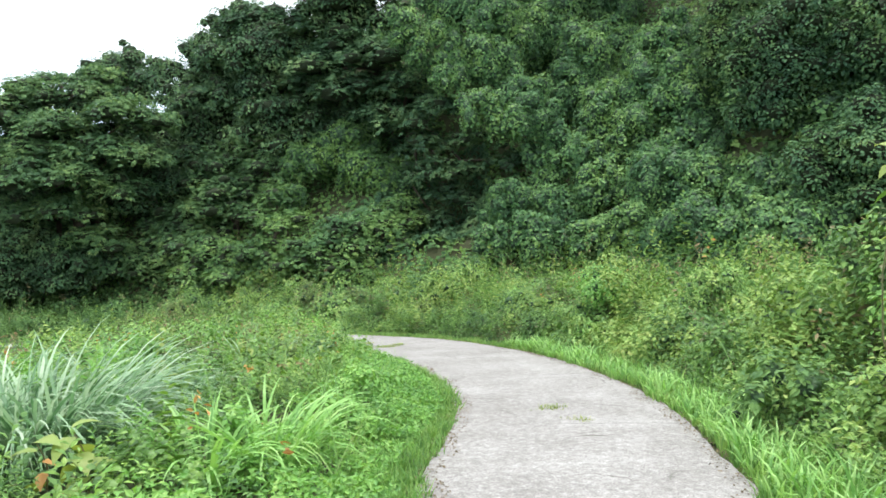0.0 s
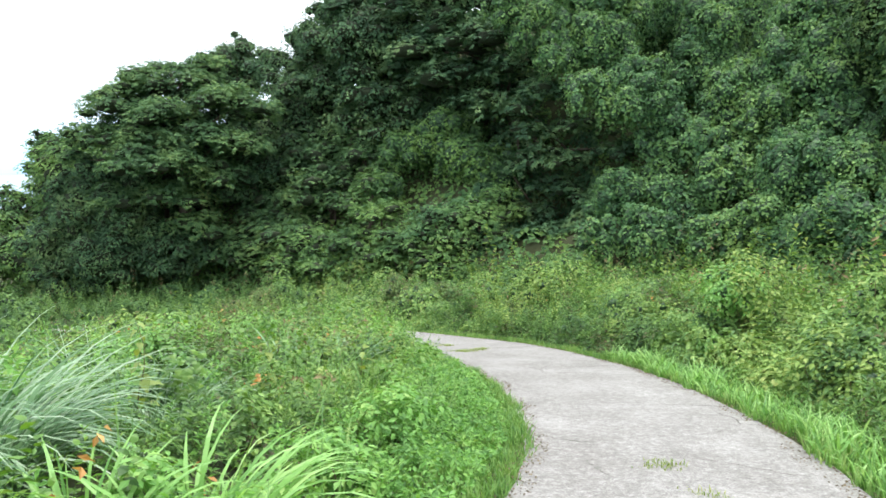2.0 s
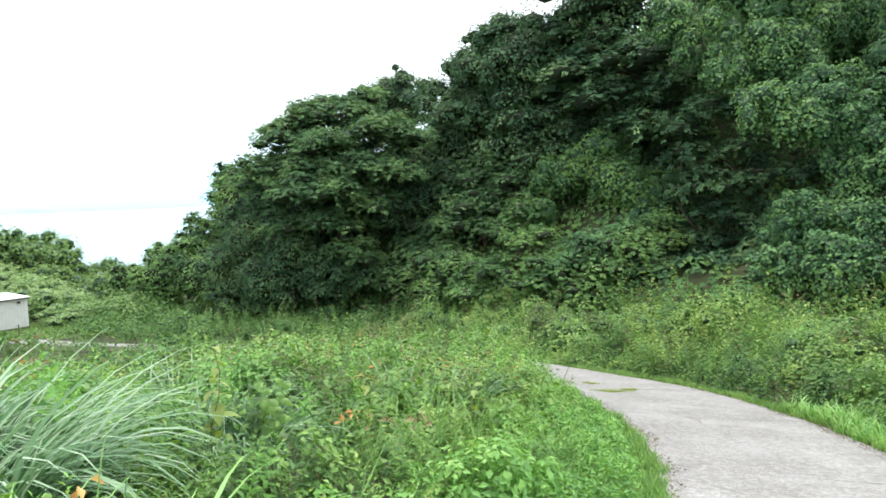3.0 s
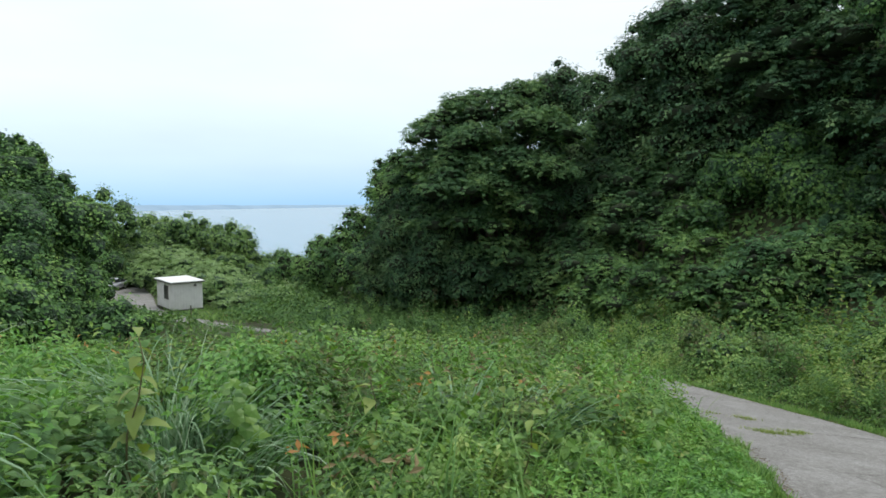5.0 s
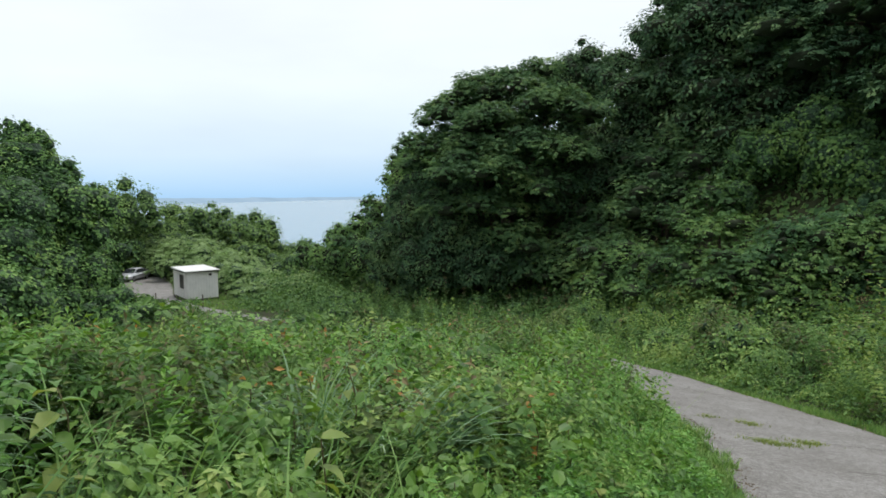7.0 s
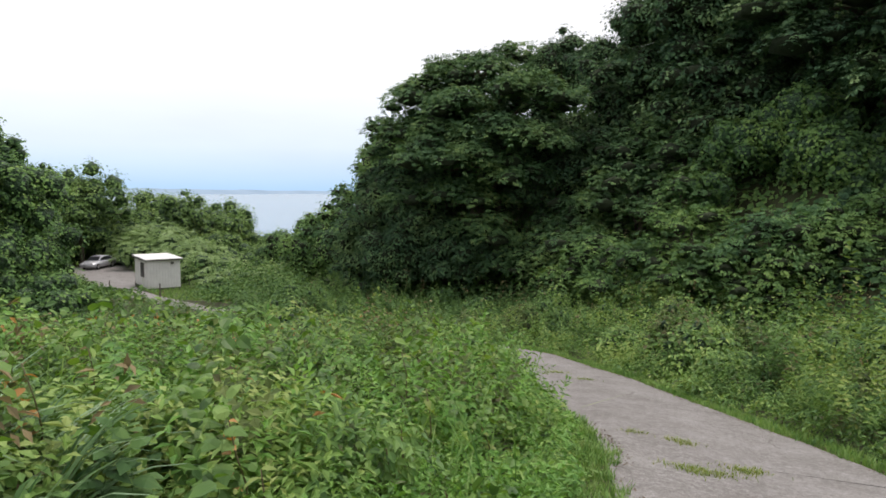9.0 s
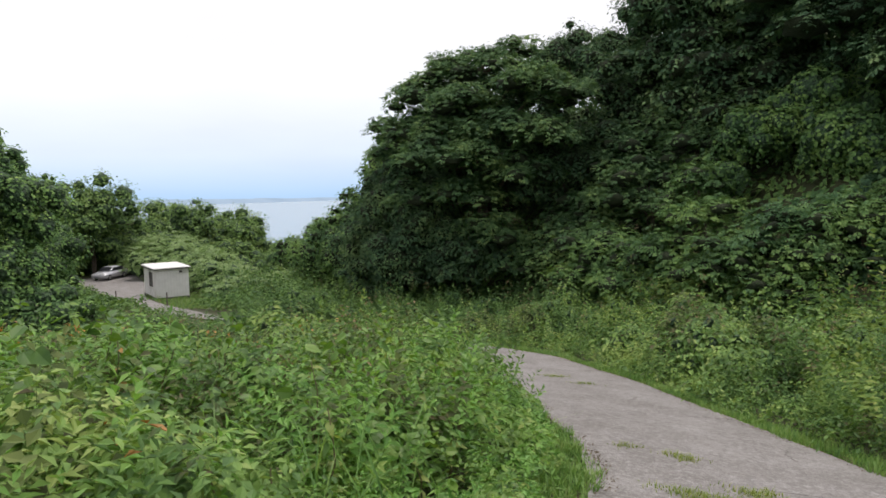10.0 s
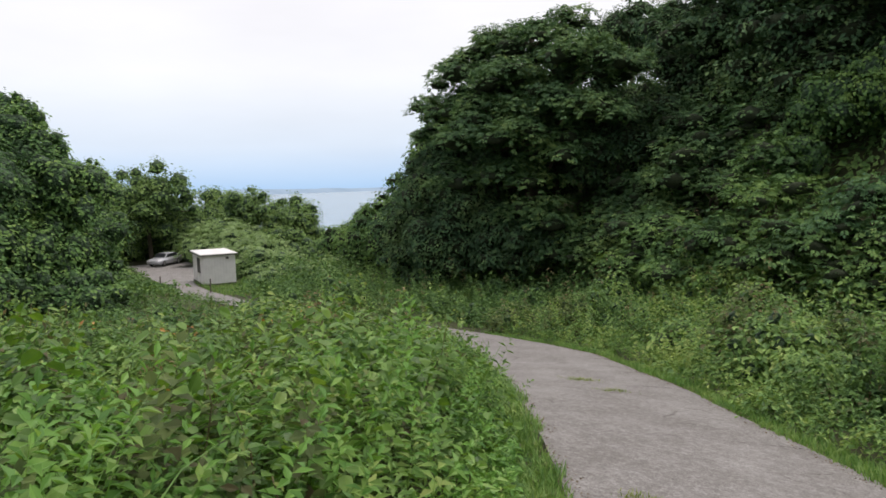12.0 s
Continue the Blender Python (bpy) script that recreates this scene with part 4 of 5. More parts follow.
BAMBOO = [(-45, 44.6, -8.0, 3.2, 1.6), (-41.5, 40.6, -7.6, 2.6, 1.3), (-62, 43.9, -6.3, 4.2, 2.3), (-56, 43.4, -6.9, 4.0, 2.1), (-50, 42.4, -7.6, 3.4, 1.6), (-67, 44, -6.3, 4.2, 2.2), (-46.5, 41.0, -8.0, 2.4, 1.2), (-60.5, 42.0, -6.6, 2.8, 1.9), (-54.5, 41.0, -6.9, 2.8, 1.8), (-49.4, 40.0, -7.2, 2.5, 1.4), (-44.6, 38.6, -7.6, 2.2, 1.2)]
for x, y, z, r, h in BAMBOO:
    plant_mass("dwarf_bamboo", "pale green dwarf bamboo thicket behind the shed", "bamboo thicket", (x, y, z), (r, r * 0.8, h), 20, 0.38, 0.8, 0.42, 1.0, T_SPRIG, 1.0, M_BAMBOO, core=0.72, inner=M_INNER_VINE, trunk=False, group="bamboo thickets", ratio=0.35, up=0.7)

# ---- undergrowth ----


def region(n, x0, x1, y0, y1):
    return rng.uniform(x0, x1, n), rng.uniform(y0, y1, n)


def canopy(x, y):
    """Height of the weeds: low by the path's edges, taller away from them."""
    d, s = off_path(x, y)
    lo = 0.14
    hi = np.where(s > 0, 0.68, 1.05)
    reach = np.where(s > 0, np.interp(y, [8, 14], [2.4, 1.0]), 0.9)
    start = np.where(s > 0, np.interp(y, [10, 14], [0.5, 0.2]), np.interp(y, [10, 15], [0.6, 0.25]))
    h = lo + (hi - lo) * np.clip((d - start) / reach, 0, 1) ** 0.8
    h = h + np.where(s < 0, 0.14 * np.clip(d - 1.2, 0, 4.0), 0.0)
    h = h * (1 + 0.5 * fnoise(x, y, 0.9) + 0.42 * fnoise(x, y, 2.0, 4.0) + 0.22 * fnoise(x, y, 5.0, 8.0))
    # no tall tops on the open slope, but a rank growth where the path bends away
    rank = np.exp(-((y - 19.0) / 3.0) ** 2) * (d < 3.5)
    h = np.where(s > 0, np.minimum(h * (1 + 0.4 * rank), 0.8 + 0.3 * rank), h)
    return np.maximum(0.05, h), d, s


def clear_of_verge(y, d, s, more=0.0):
    return d > more + np.where(s > 0, np.interp(y, [10, 14], [0.6, 0.3]), np.interp(y, [9, 15], [0.65, 0.3]))


hill_d = lambda x, y: beyond(x, y, HILL_FOOT)
bank_d = lambda x, y: beyond(x, y, BANK_FOOT)
lawn = lambda x, y: np.hypot((x + 44.5) / 1.5, y - 33.8) < 4.6
tussock = lambda x, y: (np.hypot(x + 3.0, y - 5.1) < 0.85) | (np.hypot(x + 4.1, y - 5.4) < 0.8) | (np.hypot(x + 1.35, y - 4.75) < 0.4) | (np.hypot(x + 2.4, y - 4.1) < 0.3) | (np.hypot(x + 3.2, y - 7.5) < 0.6) | (np.hypot(x + 4.3, y - 8.1) < 0.5)
open_land = lambda x, y: (hill_d(x, y) < 1.5) & (bank_d(x, y) < 1.5) & ~lawn(x, y) & ~tussock(x, y)


def stand(name, label, n, box, keep, per, leaf, mat, template=T_SIMPLE, wide=0.6, spread=0.2, tall=(0.75, 1.25), base=0.3, up=0.8, rise=0.1, lift=1.0):
    """A stand of leafy weeds. Each plant is a small dome of leaves of its own height."""
    x, y = region(n, *box)
    h, d, s = canopy(x, y)
    k = keep(x, y, d, s) & open_land(x, y)
    x, y, h = x[k], y[k], h[k] * lift
    m = len(x)
    h = h * rng.uniform(*tall, m)
    r = spread * rng.uniform(0.6, 1.4, m)
    i = np.repeat(np.arange(m), per)
    q = len(i)
    u = base + (1 - base) * rng.uniform(0, 1, q) ** 0.7
    a = rng.uniform(0, 2 * math.pi, q)
    rho = r[i] * np.sqrt(rng.uniform(0, 1, q)) * (1.15 - 0.75 * u)  * 1.5
    px, py = x[i] + rho * np.cos(a), y[i] + rho * np.sin(a)
    P = np.stack([px, py, land(px, py) + h[i] * u], 1)
    out = np.stack([np.cos(a), np.sin(a), np.zeros(q)], 1)
    N = out * 0.45 + np.array((0, 0, up)) + rng.normal(0, 0.33, (q, 3))
    A = out + rng.normal(0, 0.5, (q, 3)) + np.array((0, 0, rise))
    L = leaf * rng.uniform(0.6, 1.35, q)
    ob = new(name, mesh_from(name, *leaves(P, N, A, L, L * wide, template), mat))
    return tagged(ob, label, "weeds", kind="stuff")


def shoot_stand(name, label, n, box, keep, per, mat, template, tall=(0.7, 1.3), spread=0.16, foot=0.3, lean=0.4, stretch=1.0):
    """A stand of bushy plants, each a fan of leafy shoots out of one root."""
    x, y = region(n, *box)
    h, d, s = canopy(x, y)
    k = keep(x, y, d, s) & open_land(x, y)
    x, y, h = x[k], y[k], np.maximum(h[k], 0.2)
    m = len(x)
    h = h * rng.uniform(*tall, m)
    i = np.repeat(np.arange(m), per)
    q = len(i)
    a = rng.uniform(0, 2 * math.pi, q)
    rho = spread * (0.5 + h[i]) * np.sqrt(rng.uniform(0, 1, q))
    px, py = x[i] + rho * np.cos(a), y[i] + rho * np.sin(a)
    P = np.stack([px, py, land(px, py) + h[i] * foot * rng.uniform(0.4, 1.3, q)], 1)
    tip = lean * rng.uniform(0.2, 1.5, q)
    A = np.stack([np.cos(a) * tip, np.sin(a) * tip, np.ones(q)], 1) + rng.normal(0, 0.14, (q, 3))
    L = h[i] * (1 - foot) * rng.uniform(0.6, 1.15, q)
    W = np.minimum(L, 0.55) * stretch
    N = np.stack([np.cos(a + 1.57), np.sin(a + 1.57), np.zeros(q)], 1) + rng.normal(0, 0.3, (q, 3))
    N = unit(N) * 1.0
    v, fc = leaves(P, N, A, L, W, template)
    ob = new(name, mesh_from(name, v, fc, mat))
    return tagged(ob, label, "weeds", kind="stuff")


NEAR_BOX, MID_BOX, FAR_BOX = (-8.5, 7, 1.5, 22), (-30, 15, 6, 41), (-62, -26, 8, 48)
near = lambda x, y: (x > -8.5) & (x < 7) & (y < 22)
sp = lambda x, y: fnoise(x, y, 0.55, 2.0)
clear = clear_of_verge
# lower leaves, mostly in the darker green that stands for shade between plants
stand("mixed_weeds", "dense low green weeds beside the path", 2100, NEAR_BOX, lambda x, y, d, s: clear(y, d, s), 34, 0.066, M_UNDER, T_SIMPLE, 0.5, 0.2, (0.25, 0.85), 0.08)
stand("mixed_weeds", "dense low green weeds across the slope", 1800, MID_BOX, lambda x, y, d, s: (d > 0.35) & ~near(x, y), 30, 0.13, M_UNDER, T_SIMPLE, 0.55, 0.38, (0.3, 0.95), 0.08)
stand("mixed_weeds", "green weeds along the lower side of the path", 500, (-14, 3, 15, 29), lambda x, y, d, s: (s < 0) & (d > 0.3) & (d < 2.5), 40, 0.085, M_WEED, T_SIMPLE, 0.55, 0.26, (0.4, 1.1), 0.05)
stand("mixed_weeds", "low green weeds around the upper path", 1700, (-24, 17, -12, 7), lambda x, y, d, s: (d > 0.5) & (~near(x, y) | (y < 2)), 22, 0.13, M_UNDER, T_SIMPLE, 0.55, 0.4, (0.3, 0.9), 0.08)
# leafy shoots that make the upper surface
right = lambda y, d, s, more=0.0: (s < 0) & clear(y, d, s, more)
slope = lambda y, d, s, more=0.0: (s > 0) & clear(y, d, s, more)
shoot_stand("bushy_weeds", "bushy green weeds crowding the upper side of the path", 620, (-2, 8, 2, 23), lambda x, y, d, s: right(y, d, s, 0.25) & (d < 5), 8, M_WEED, T_SHOOT_FINE, (0.65, 1.2), 0.2)
shoot_stand("bushy_weeds", "yellow-green bushy weeds beside the path", 420, (-2, 8, 2, 23), lambda x, y, d, s: right(y, d, s, 0.4) & (d < 5) & (fnoise(x, y, 0.6, 4.0) > 0), 8, M_WEED_YELLOW, T_SHOOT_SMALL, (0.8, 1.35), 0.2)
shoot_stand("bushy_weeds", "dark bushy weeds at the foot of taller ones", 420, (-2, 8, 2, 23), lambda x, y, d, s: right(y, d, s, 0.1) & (d < 3), 8, M_BUSH, T_SHOOT_FINE, (0.4, 0.8), 0.25)
shoot_stand("mugwort", "feathery green mugwort on the near slope", 900, (-8.5, 1, 2, 21), lambda x, y, d, s: slope(y, d, s, 0.1) & (sp(x, y) > -0.25), 8, M_WEED, T_SHOOT_FINE, (0.7, 1.25), 0.2)
shoot_stand("mugwort", "bright fresh green weeds on the near slope", 420, (-6, 1, 3, 14), lambda x, y, d, s: slope(y, d, s, 0.15) & (fnoise(x, y, 0.8, 1.0) > -0.1), 9, M_WEED_BRIGHT, T_SHOOT_FINE, (0.6, 1.25), 0.2)
shoot_stand("broad_leaved_weeds", "broad-leaved green weeds on the slope", 300, (-8.5, 1, 3, 21), lambda x, y, d, s: slope(y, d, s, 0.2) & (sp(x, y) < 0.3), 7, M_BIGLEAF, T_SHOOT_BROAD, (0.75, 1.25), 0.2)
shoot_stand("mugwort", "fresh green weeds at the lower path edge", 420, (-7, 1, 9, 20), lambda x, y, d, s: slope(y, d, s, 0.0) & (d < 1.9), 9, M_WEED_BRIGHT, T_SHOOT_FINE, (0.6, 1.2), 0.2)
shoot_stand("mugwort", "dull olive weeds with brown stems on the slope", 420, (-8.5, 0, 9, 21), lambda x, y, d, s: slope(y, d, s, 0.8), 8, M_OLIVE, T_SHOOT_SMALL, (0.75, 1.2), 0.2)
shoot_stand("broad_leaved_weeds", "dark broad-leaved weeds on the slope", 300, (-8.5, 1, 4, 21), lambda x, y, d, s: slope(y, d, s, 0.3) & (fnoise(x, y, 0.9, 6.0) > 0.0), 8, M_BUSH, T_SHOOT_BROAD, (0.7, 1.25), 0.2)
shoot_stand("bushy_weeds", "bushy green weeds across the slope", 800, MID_BOX, lambda x, y, d, s: (d > 0.6) & ~near(x, y) & (x > -12), 8, M_WEED, T_SHOOT_SMALL, (0.55, 1.3), 0.35)
shoot_stand("bushy_weeds", "dull green weeds on the lower slope", 1000, MID_BOX, lambda x, y, d, s: (d > 0.6) & (x < -11.5), 8, M_UNDER, T_SHOOT_SMALL, (0.55, 1.3), 0.35)
shoot_stand("bushy_weeds", "yellow-green bushy weeds across the slope", 420, MID_BOX, lambda x, y, d, s: (d > 0.8) & ~near(x, y) & (x > -13) & (fnoise(x, y, 0.45, 3.0) > 0.0), 9, M_WEED_YELLOW, T_SHOOT_SMALL, (0.8, 1.45), 0.35)
shoot_stand("bushy_weeds", "dark green bushy weeds across the slope", 500, MID_BOX, lambda x, y, d, s: (d > 0.8) & ~near(x, y) & (fnoise(x, y, 0.5, 6.0) > 0.0), 10, M_BUSH, T_SHOOT_SMALL, (0.8, 1.4), 0.4)
stand("broad_leaved_weeds", "broad-leaved green weeds crowding the path edge", 500, (-7.5, 0, 9.5, 20), lambda x, y, d, s: (s > 0) & clear(y, d, s), 16, 0.075, M_BIGLEAF, T_ROUND, 0.75, 0.18, (0.7, 1.4), 0.3, 0.9)
stand("small_leaved_weeds", "fine-leaved green weeds beside the lower path", 500, (-7.5, -0.5, 11, 20), lambda x, y, d, s: (s > 0) & clear(y, d, s), 50, 0.042, M_WEED, T_SIMPLE, 0.5, 0.17, (0.75, 1.35), 0.3)
stand("withered_weeds", "brown withered seed heads among the weeds", 1500, (-26, 12, 4, 36), lambda x, y, d, s: (d > 0.9) & (fnoise(x, y, 0.7, 9.0) > 0.1), 14, 0.075, M_DRY, T_SIMPLE, 0.4, 0.12, (1.0, 1.5), 0.65)
stand("valley_weeds", "green weeds in the valley below", 2600, FAR_BOX, lambda x, y, d, s: (d > 0.6) & (x < -29) & ((y < 0.45 * x + 62) | (x > -41)), 26, 0.22, M_UNDER, T_SIMPLE, 0.6, 0.5, (0.6, 1.3), 0.2)
stand("withered_weeds", "reddish-brown withered leaves among the weeds", 200, (-8, 5, 4, 20), lambda x, y, d, s: (d > 0.8) & (fnoise(x, y, 0.8, 5.0) > 0.0), 4, 0.075, M_ORANGE, T_SIMPLE, 0.5, 0.12, (1.0, 1.35), 0.75)

# bushy single weeds that stand out of the rest
def weed_bushes(n, box, size, leaf, keep, label, mats, core=0.0):
    k = 0
    while k < n:
        x, y = float(rng.uniform(*box[:2])), float(rng.uniform(*box[2:]))
        h, d, s = canopy(x, y)
        if not (keep(x, y, d[0], s[0]) and open_land(x, y)):
            continue
        r = float(rng.uniform(*size))
        top = float(h[0]) * float(rng.uniform(0.8, 1.15))
        z = float(land(x, y)) + max(0.25, top - 0.75 * r)
        bush = plant_mass("weed_bush", label, "weed bush", (x, y, z), (r, r, r * 0.8), 12, 0.4, 0.85, leaf, 1.0, T_SIMPLE, 0.58, mats[k % len(mats)], low=-0.9, core=core, trunk=False, group="bushy weeds", inner=M_INNER_VINE, ratio=0.3, leaf_low=-0.8, shell=(0.5, 1.3), up=0.7)
        g = float(land(x, y))
        for i in range(4):
            a = i * 1.7 + x
            bm = bmesh.new()
            limb(bm, (x + 0.05 * math.cos(a), y + 0.05 * math.sin(a), g - 0.05), (x + 0.55 * r * math.cos(a), y + 0.55 * r * math.sin(a), z + 0.3 * r), 0.012, 0.004, 5, 3, 0.8)
            part("stem", bm, M_STEM, bush, smooth=True)
        k += 1


weed_bushes(52, (-9, 6.5, 4.5, 27), (0.45, 0.85), 0.085, lambda x, y, d, s: s < 0 and 0.9 < d < 4.5, "bushy green weed beside the path", (M_WEED, M_WEED_YELLOW, M_WEED))
weed_bushes(70, (-1, 6.5, 2.5, 18), (0.32, 0.62), 0.072, lambda x, y, d, s: s < 0 and 0.75 < d < 2.6, "rounded leafy weed bush behind the grass strip", (M_WEED, M_WEED_YELLOW, M_WEED_BRIGHT, M_WEED_YELLOW, M_UNDER), 0.4)
weed_bushes(54, (-7.5, 0, 4, 20), (0.32, 0.6), 0.062, lambda x, y, d, s: s > 0 and d > 1.0, "bushy weed among the undergrowth", (M_WEED, M_BIGLEAF, M_WEED_BRIGHT))
weed_bushes(26, (-29, -14, 14, 38), (0.6, 1.1), 0.17, lambda x, y, d, s: d > 1.2, "dark bushy weed on the lower slope", (M_BUSH, M_UNDER), 0.45)
weed_bushes(52, (-16, 1, 19, 35), (0.5, 0.95), 0.125, lambda x, y, d, s: d > 1.0 and y > 20 - 0.3 * x, "leafy weed mound between path and hill", (M_WEED, M_UNDER, M_WEED, M_WEED_YELLOW, M_OLIVE), 0.4)
weed_bushes(40, (-14, 13, 14, 40), (0.6, 1.1), 0.16, lambda x, y, d, s: d > 1.2 and x > -14 and not near(x, y), "bushy green weed on the slope", (M_WEED, M_BUSH, M_WEED_YELLOW), 0.45)


def along_path(n, y0, y1, side, d0, d1, wave=0.2):
    """Points scattered along one edge of the path."""
    ok = np.where((LINE[:, 1] > y0) & (LINE[:, 1] < y1) & (LINE[:, 0] > -14))[0]
    ln = np.hypot(*np.diff(LINE[ok[0]:ok[-1] + 1, :2], axis=0).T)
    f = np.interp(rng.uniform(0, ln.sum(), n), np.concatenate([[0], np.cumsum(ln)]), np.arange(ok[0], ok[-1] + 1))
    c = np.stack([np.interp(f, np.arange(len(LINE)), LINE[:, k]) for k in range(3)], 1)
    t = unit(np.stack([np.interp(f, np.arange(len(LINE)), LDIR[:, k]) for k in range(2)], 1))
    o = rng.uniform(0, 1, n)
    px = c[:, 0] - t[:, 1] * side * c[:, 2] / 2
    py = c[:, 1] + t[:, 0] * side * c[:, 2] / 2
    d = d0 + (d1 - d0) * o * (1 + wave * fnoise(px, py, 1.1)) + 0.11 * fnoise(px, py, 1.9, 2.0) + 0.06 * fnoise(px, py, 6.0, 1.0)
    return px - t[:, 1] * side * d, py + t[:, 0] * side * d


def herbs(name, label, n, y0, y1, d1, leaf, mat, h0, h1, side=1, d0=0.08):
    x, y = along_path(n, y0, y1, side, d0, d1)
    d, s = off_path(x, y)
    q = rng.uniform(0, 1, n) ** 0.6
    h = (h0 + (h1 - h0) * np.clip(d / d1, 0, 1)) * (1 + 0.75 * fnoise(x, y, 2.6) + 0.5 * fnoise(x, y, 6.0, 2.0))
    P = np.stack([x, y, land(x, y) + h * q], 1)
    N = np.array((0, 0, 0.9)) + rng.normal(0, 0.45, (n, 3))
    A = rng.normal(0, 1, (n, 3)) * np.array((1, 1, 0.5))
    L = leaf * rng.uniform(0.6, 1.4, n)
    return tagged(new(name, mesh_from(name, *leaves(P, N, A, L, L * 0.46, T_SIMPLE), mat)), label, "weeds", kind="stuff")


herbs("low_herbs", "bright green low herbs along the path edge", 24000, 2, 14, 1.35, 0.052, M_WEED_BRIGHT, 0.07, 0.4, 1, 0.2)
herbs("low_herbs", "green herbs between the grass strip and the weeds", 14000, 2, 14, 1.25, 0.06, M_WEED, 0.2, 0.6, -1, 0.5)
herbs("low_herbs", "green herbs beside the lower path", 12000, 14, 27, 0.9, 0.065, M_WEED, 0.12, 0.5, -1, 0.3)
herbs("low_herbs", "bright green low herbs along the lower path edge", 14000, 13, 25, 0.75, 0.055, M_WEED_BRIGHT, 0.12, 0.4, 1, 0.3)


def vine_cover(name, label, n, box, keep, leaf, mat):
    """Vine leaves lying over rising ground in swells."""
    x, y = region(n, *box)
    k = keep(x, y)
    x, y = x[k], y[k]
    m = len(x)
    e = 0.3
    swell = lambda a, b: land(a, b) + 0.45 + 0.5 * fnoise(a, b, 0.7, 5.0) + 0.2 * fnoise(a, b, 2.4, 1.0)
    z = swell(x, y)
    nx, ny = -(swell(x + e, y) - z) / e, -(swell(x, y + e) - z) / e
    N = unit(np.stack([nx, ny, np.ones(m)], 1)) + rng.normal(0, 0.35, (m, 3))
    P = np.stack([x, y, z - rng.uniform(0, 0.22, m)], 1)
    A = np.stack([nx, ny, -0.6 * np.ones(m)], 1) + rng.normal(0, 0.6, (m, 3))
    L = leaf * rng.uniform(0.6, 1.3, m)
    return tagged(new(name, mesh_from(name, *leaves(P, N, A, L, L * 0.9, T_SIMPLE), mat)), label, "vines", kind="stuff")


vine_cover("slope_vines", "green vines and scrub covering the steep hillside", 160000, (-52, 40, 8, 66), lambda x, y: (hill_d(x, y) > 0.2) & (hill_d(x, y) < 24) & ~((x > -3.6) & (x < 2.4) & (y > 33.5) & (y < 39.5)), 0.27, M_BUSH)
# dark leaves fill the hollow; its shade is put into their colour
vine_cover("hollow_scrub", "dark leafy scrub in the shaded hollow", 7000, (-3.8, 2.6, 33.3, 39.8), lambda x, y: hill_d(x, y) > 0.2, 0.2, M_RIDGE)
vine_cover("foot_scrub", "trailing green vines at the foot of the slope", 90000, (-30, 22, 8, 44), lambda x, y: (hill_d(x, y) > -2.4) & (hill_d(x, y) < 2.5) & (off_path(x, y)[0] > 2.2), 0.2, M_VINE)
vine_cover("bank_cover", "green vines covering the steep bank", 26000, (-72, -26, -6, 34), lambda x, y: (bank_d(x, y) > -1.5) & (bank_d(x, y) < 10), 0.3, M_BANKLEAF)


# ---- grass ----
def blades_at(name, label, x, y, length, width, mat, droop=(0.5, 1.6), segs=2):
    m = len(x)
    a = rng.uniform(0, 2 * math.pi, m)
    P = np.stack([x, y, land(x, y) - 0.02], 1)
    L = length * rng.uniform(0.5, 1.35, m) * (0.9 + 0.4 * fnoise(x, y, 1.7) + 0.35 * fnoise(x, y, 6.5, 3.0))
    g = blades(P, np.stack([np.cos(a), np.sin(a)], 1), L, width * rng.uniform(0.7, 1.3, m), rng.uniform(*droop, m), segs)
    return tagged(new(name, mesh_from(name, *g, mat)), label, "grass", kind="stuff")


def verge(name, label, n, box, keep, length, width, mat, droop=(0.5, 1.6), segs=2):
    x, y = region(n, *box)
    d, s = off_path(x, y)
    k = keep(x, y, d, s)
    return blades_at(name, label, x[k], y[k], length, width, mat, droop, segs)


blades_at("verge_grass", "short bright green grass along the path edge", *along_path(17000, 1, 13, 1, -0.03, 0.7), 0.14, 0.010, M_GRASS, (0.6, 2.0), 2)
blades_at("verge_grass", "short green grass along the lower path edge", *along_path(12000, 12, 25, 1, -0.04, 0.42), 0.15, 0.010, M_GRASS, (0.9, 2.4))
blades_at("verge_grass", "bright green grass strip between path and weeds", *along_path(9000, 1, 14, -1, 0.0, 0.66, 0.4), 0.2, 0.014, M_GRASS, (0.7, 2.2), 2)
blades_at("verge_grass", "coarse pale green grass blades beside the path", *along_path(5000, 1, 14, -1, 0.05, 0.72, 0.4), 0.3, 0.019, M_TUSSOCK, (0.9, 2.6), 3)
blades_at("verge_grass", "green grass strip along the lower path", *along_path(12000, 13, 27, -1, -0.03, 0.4), 0.13, 0.011, M_GRASS)
verge("rough_grass", "long loose grass blades among the weeds", 16000, (-9, 6, 2, 22), lambda x, y, d, s: (d > 0.5) & (fnoise(x, y, 0.8, 3.0) > 0.1), 0.75, 0.011, M_GRASS, (0.6, 2.0), 4)
verge("shed_lawn", "short grass in front of the shed", 16000, (-54, -36, 28, 42), lambda x, y, d, s: (d > 0.1) & lawn(x, y), 0.28, 0.03, M_GRASS)


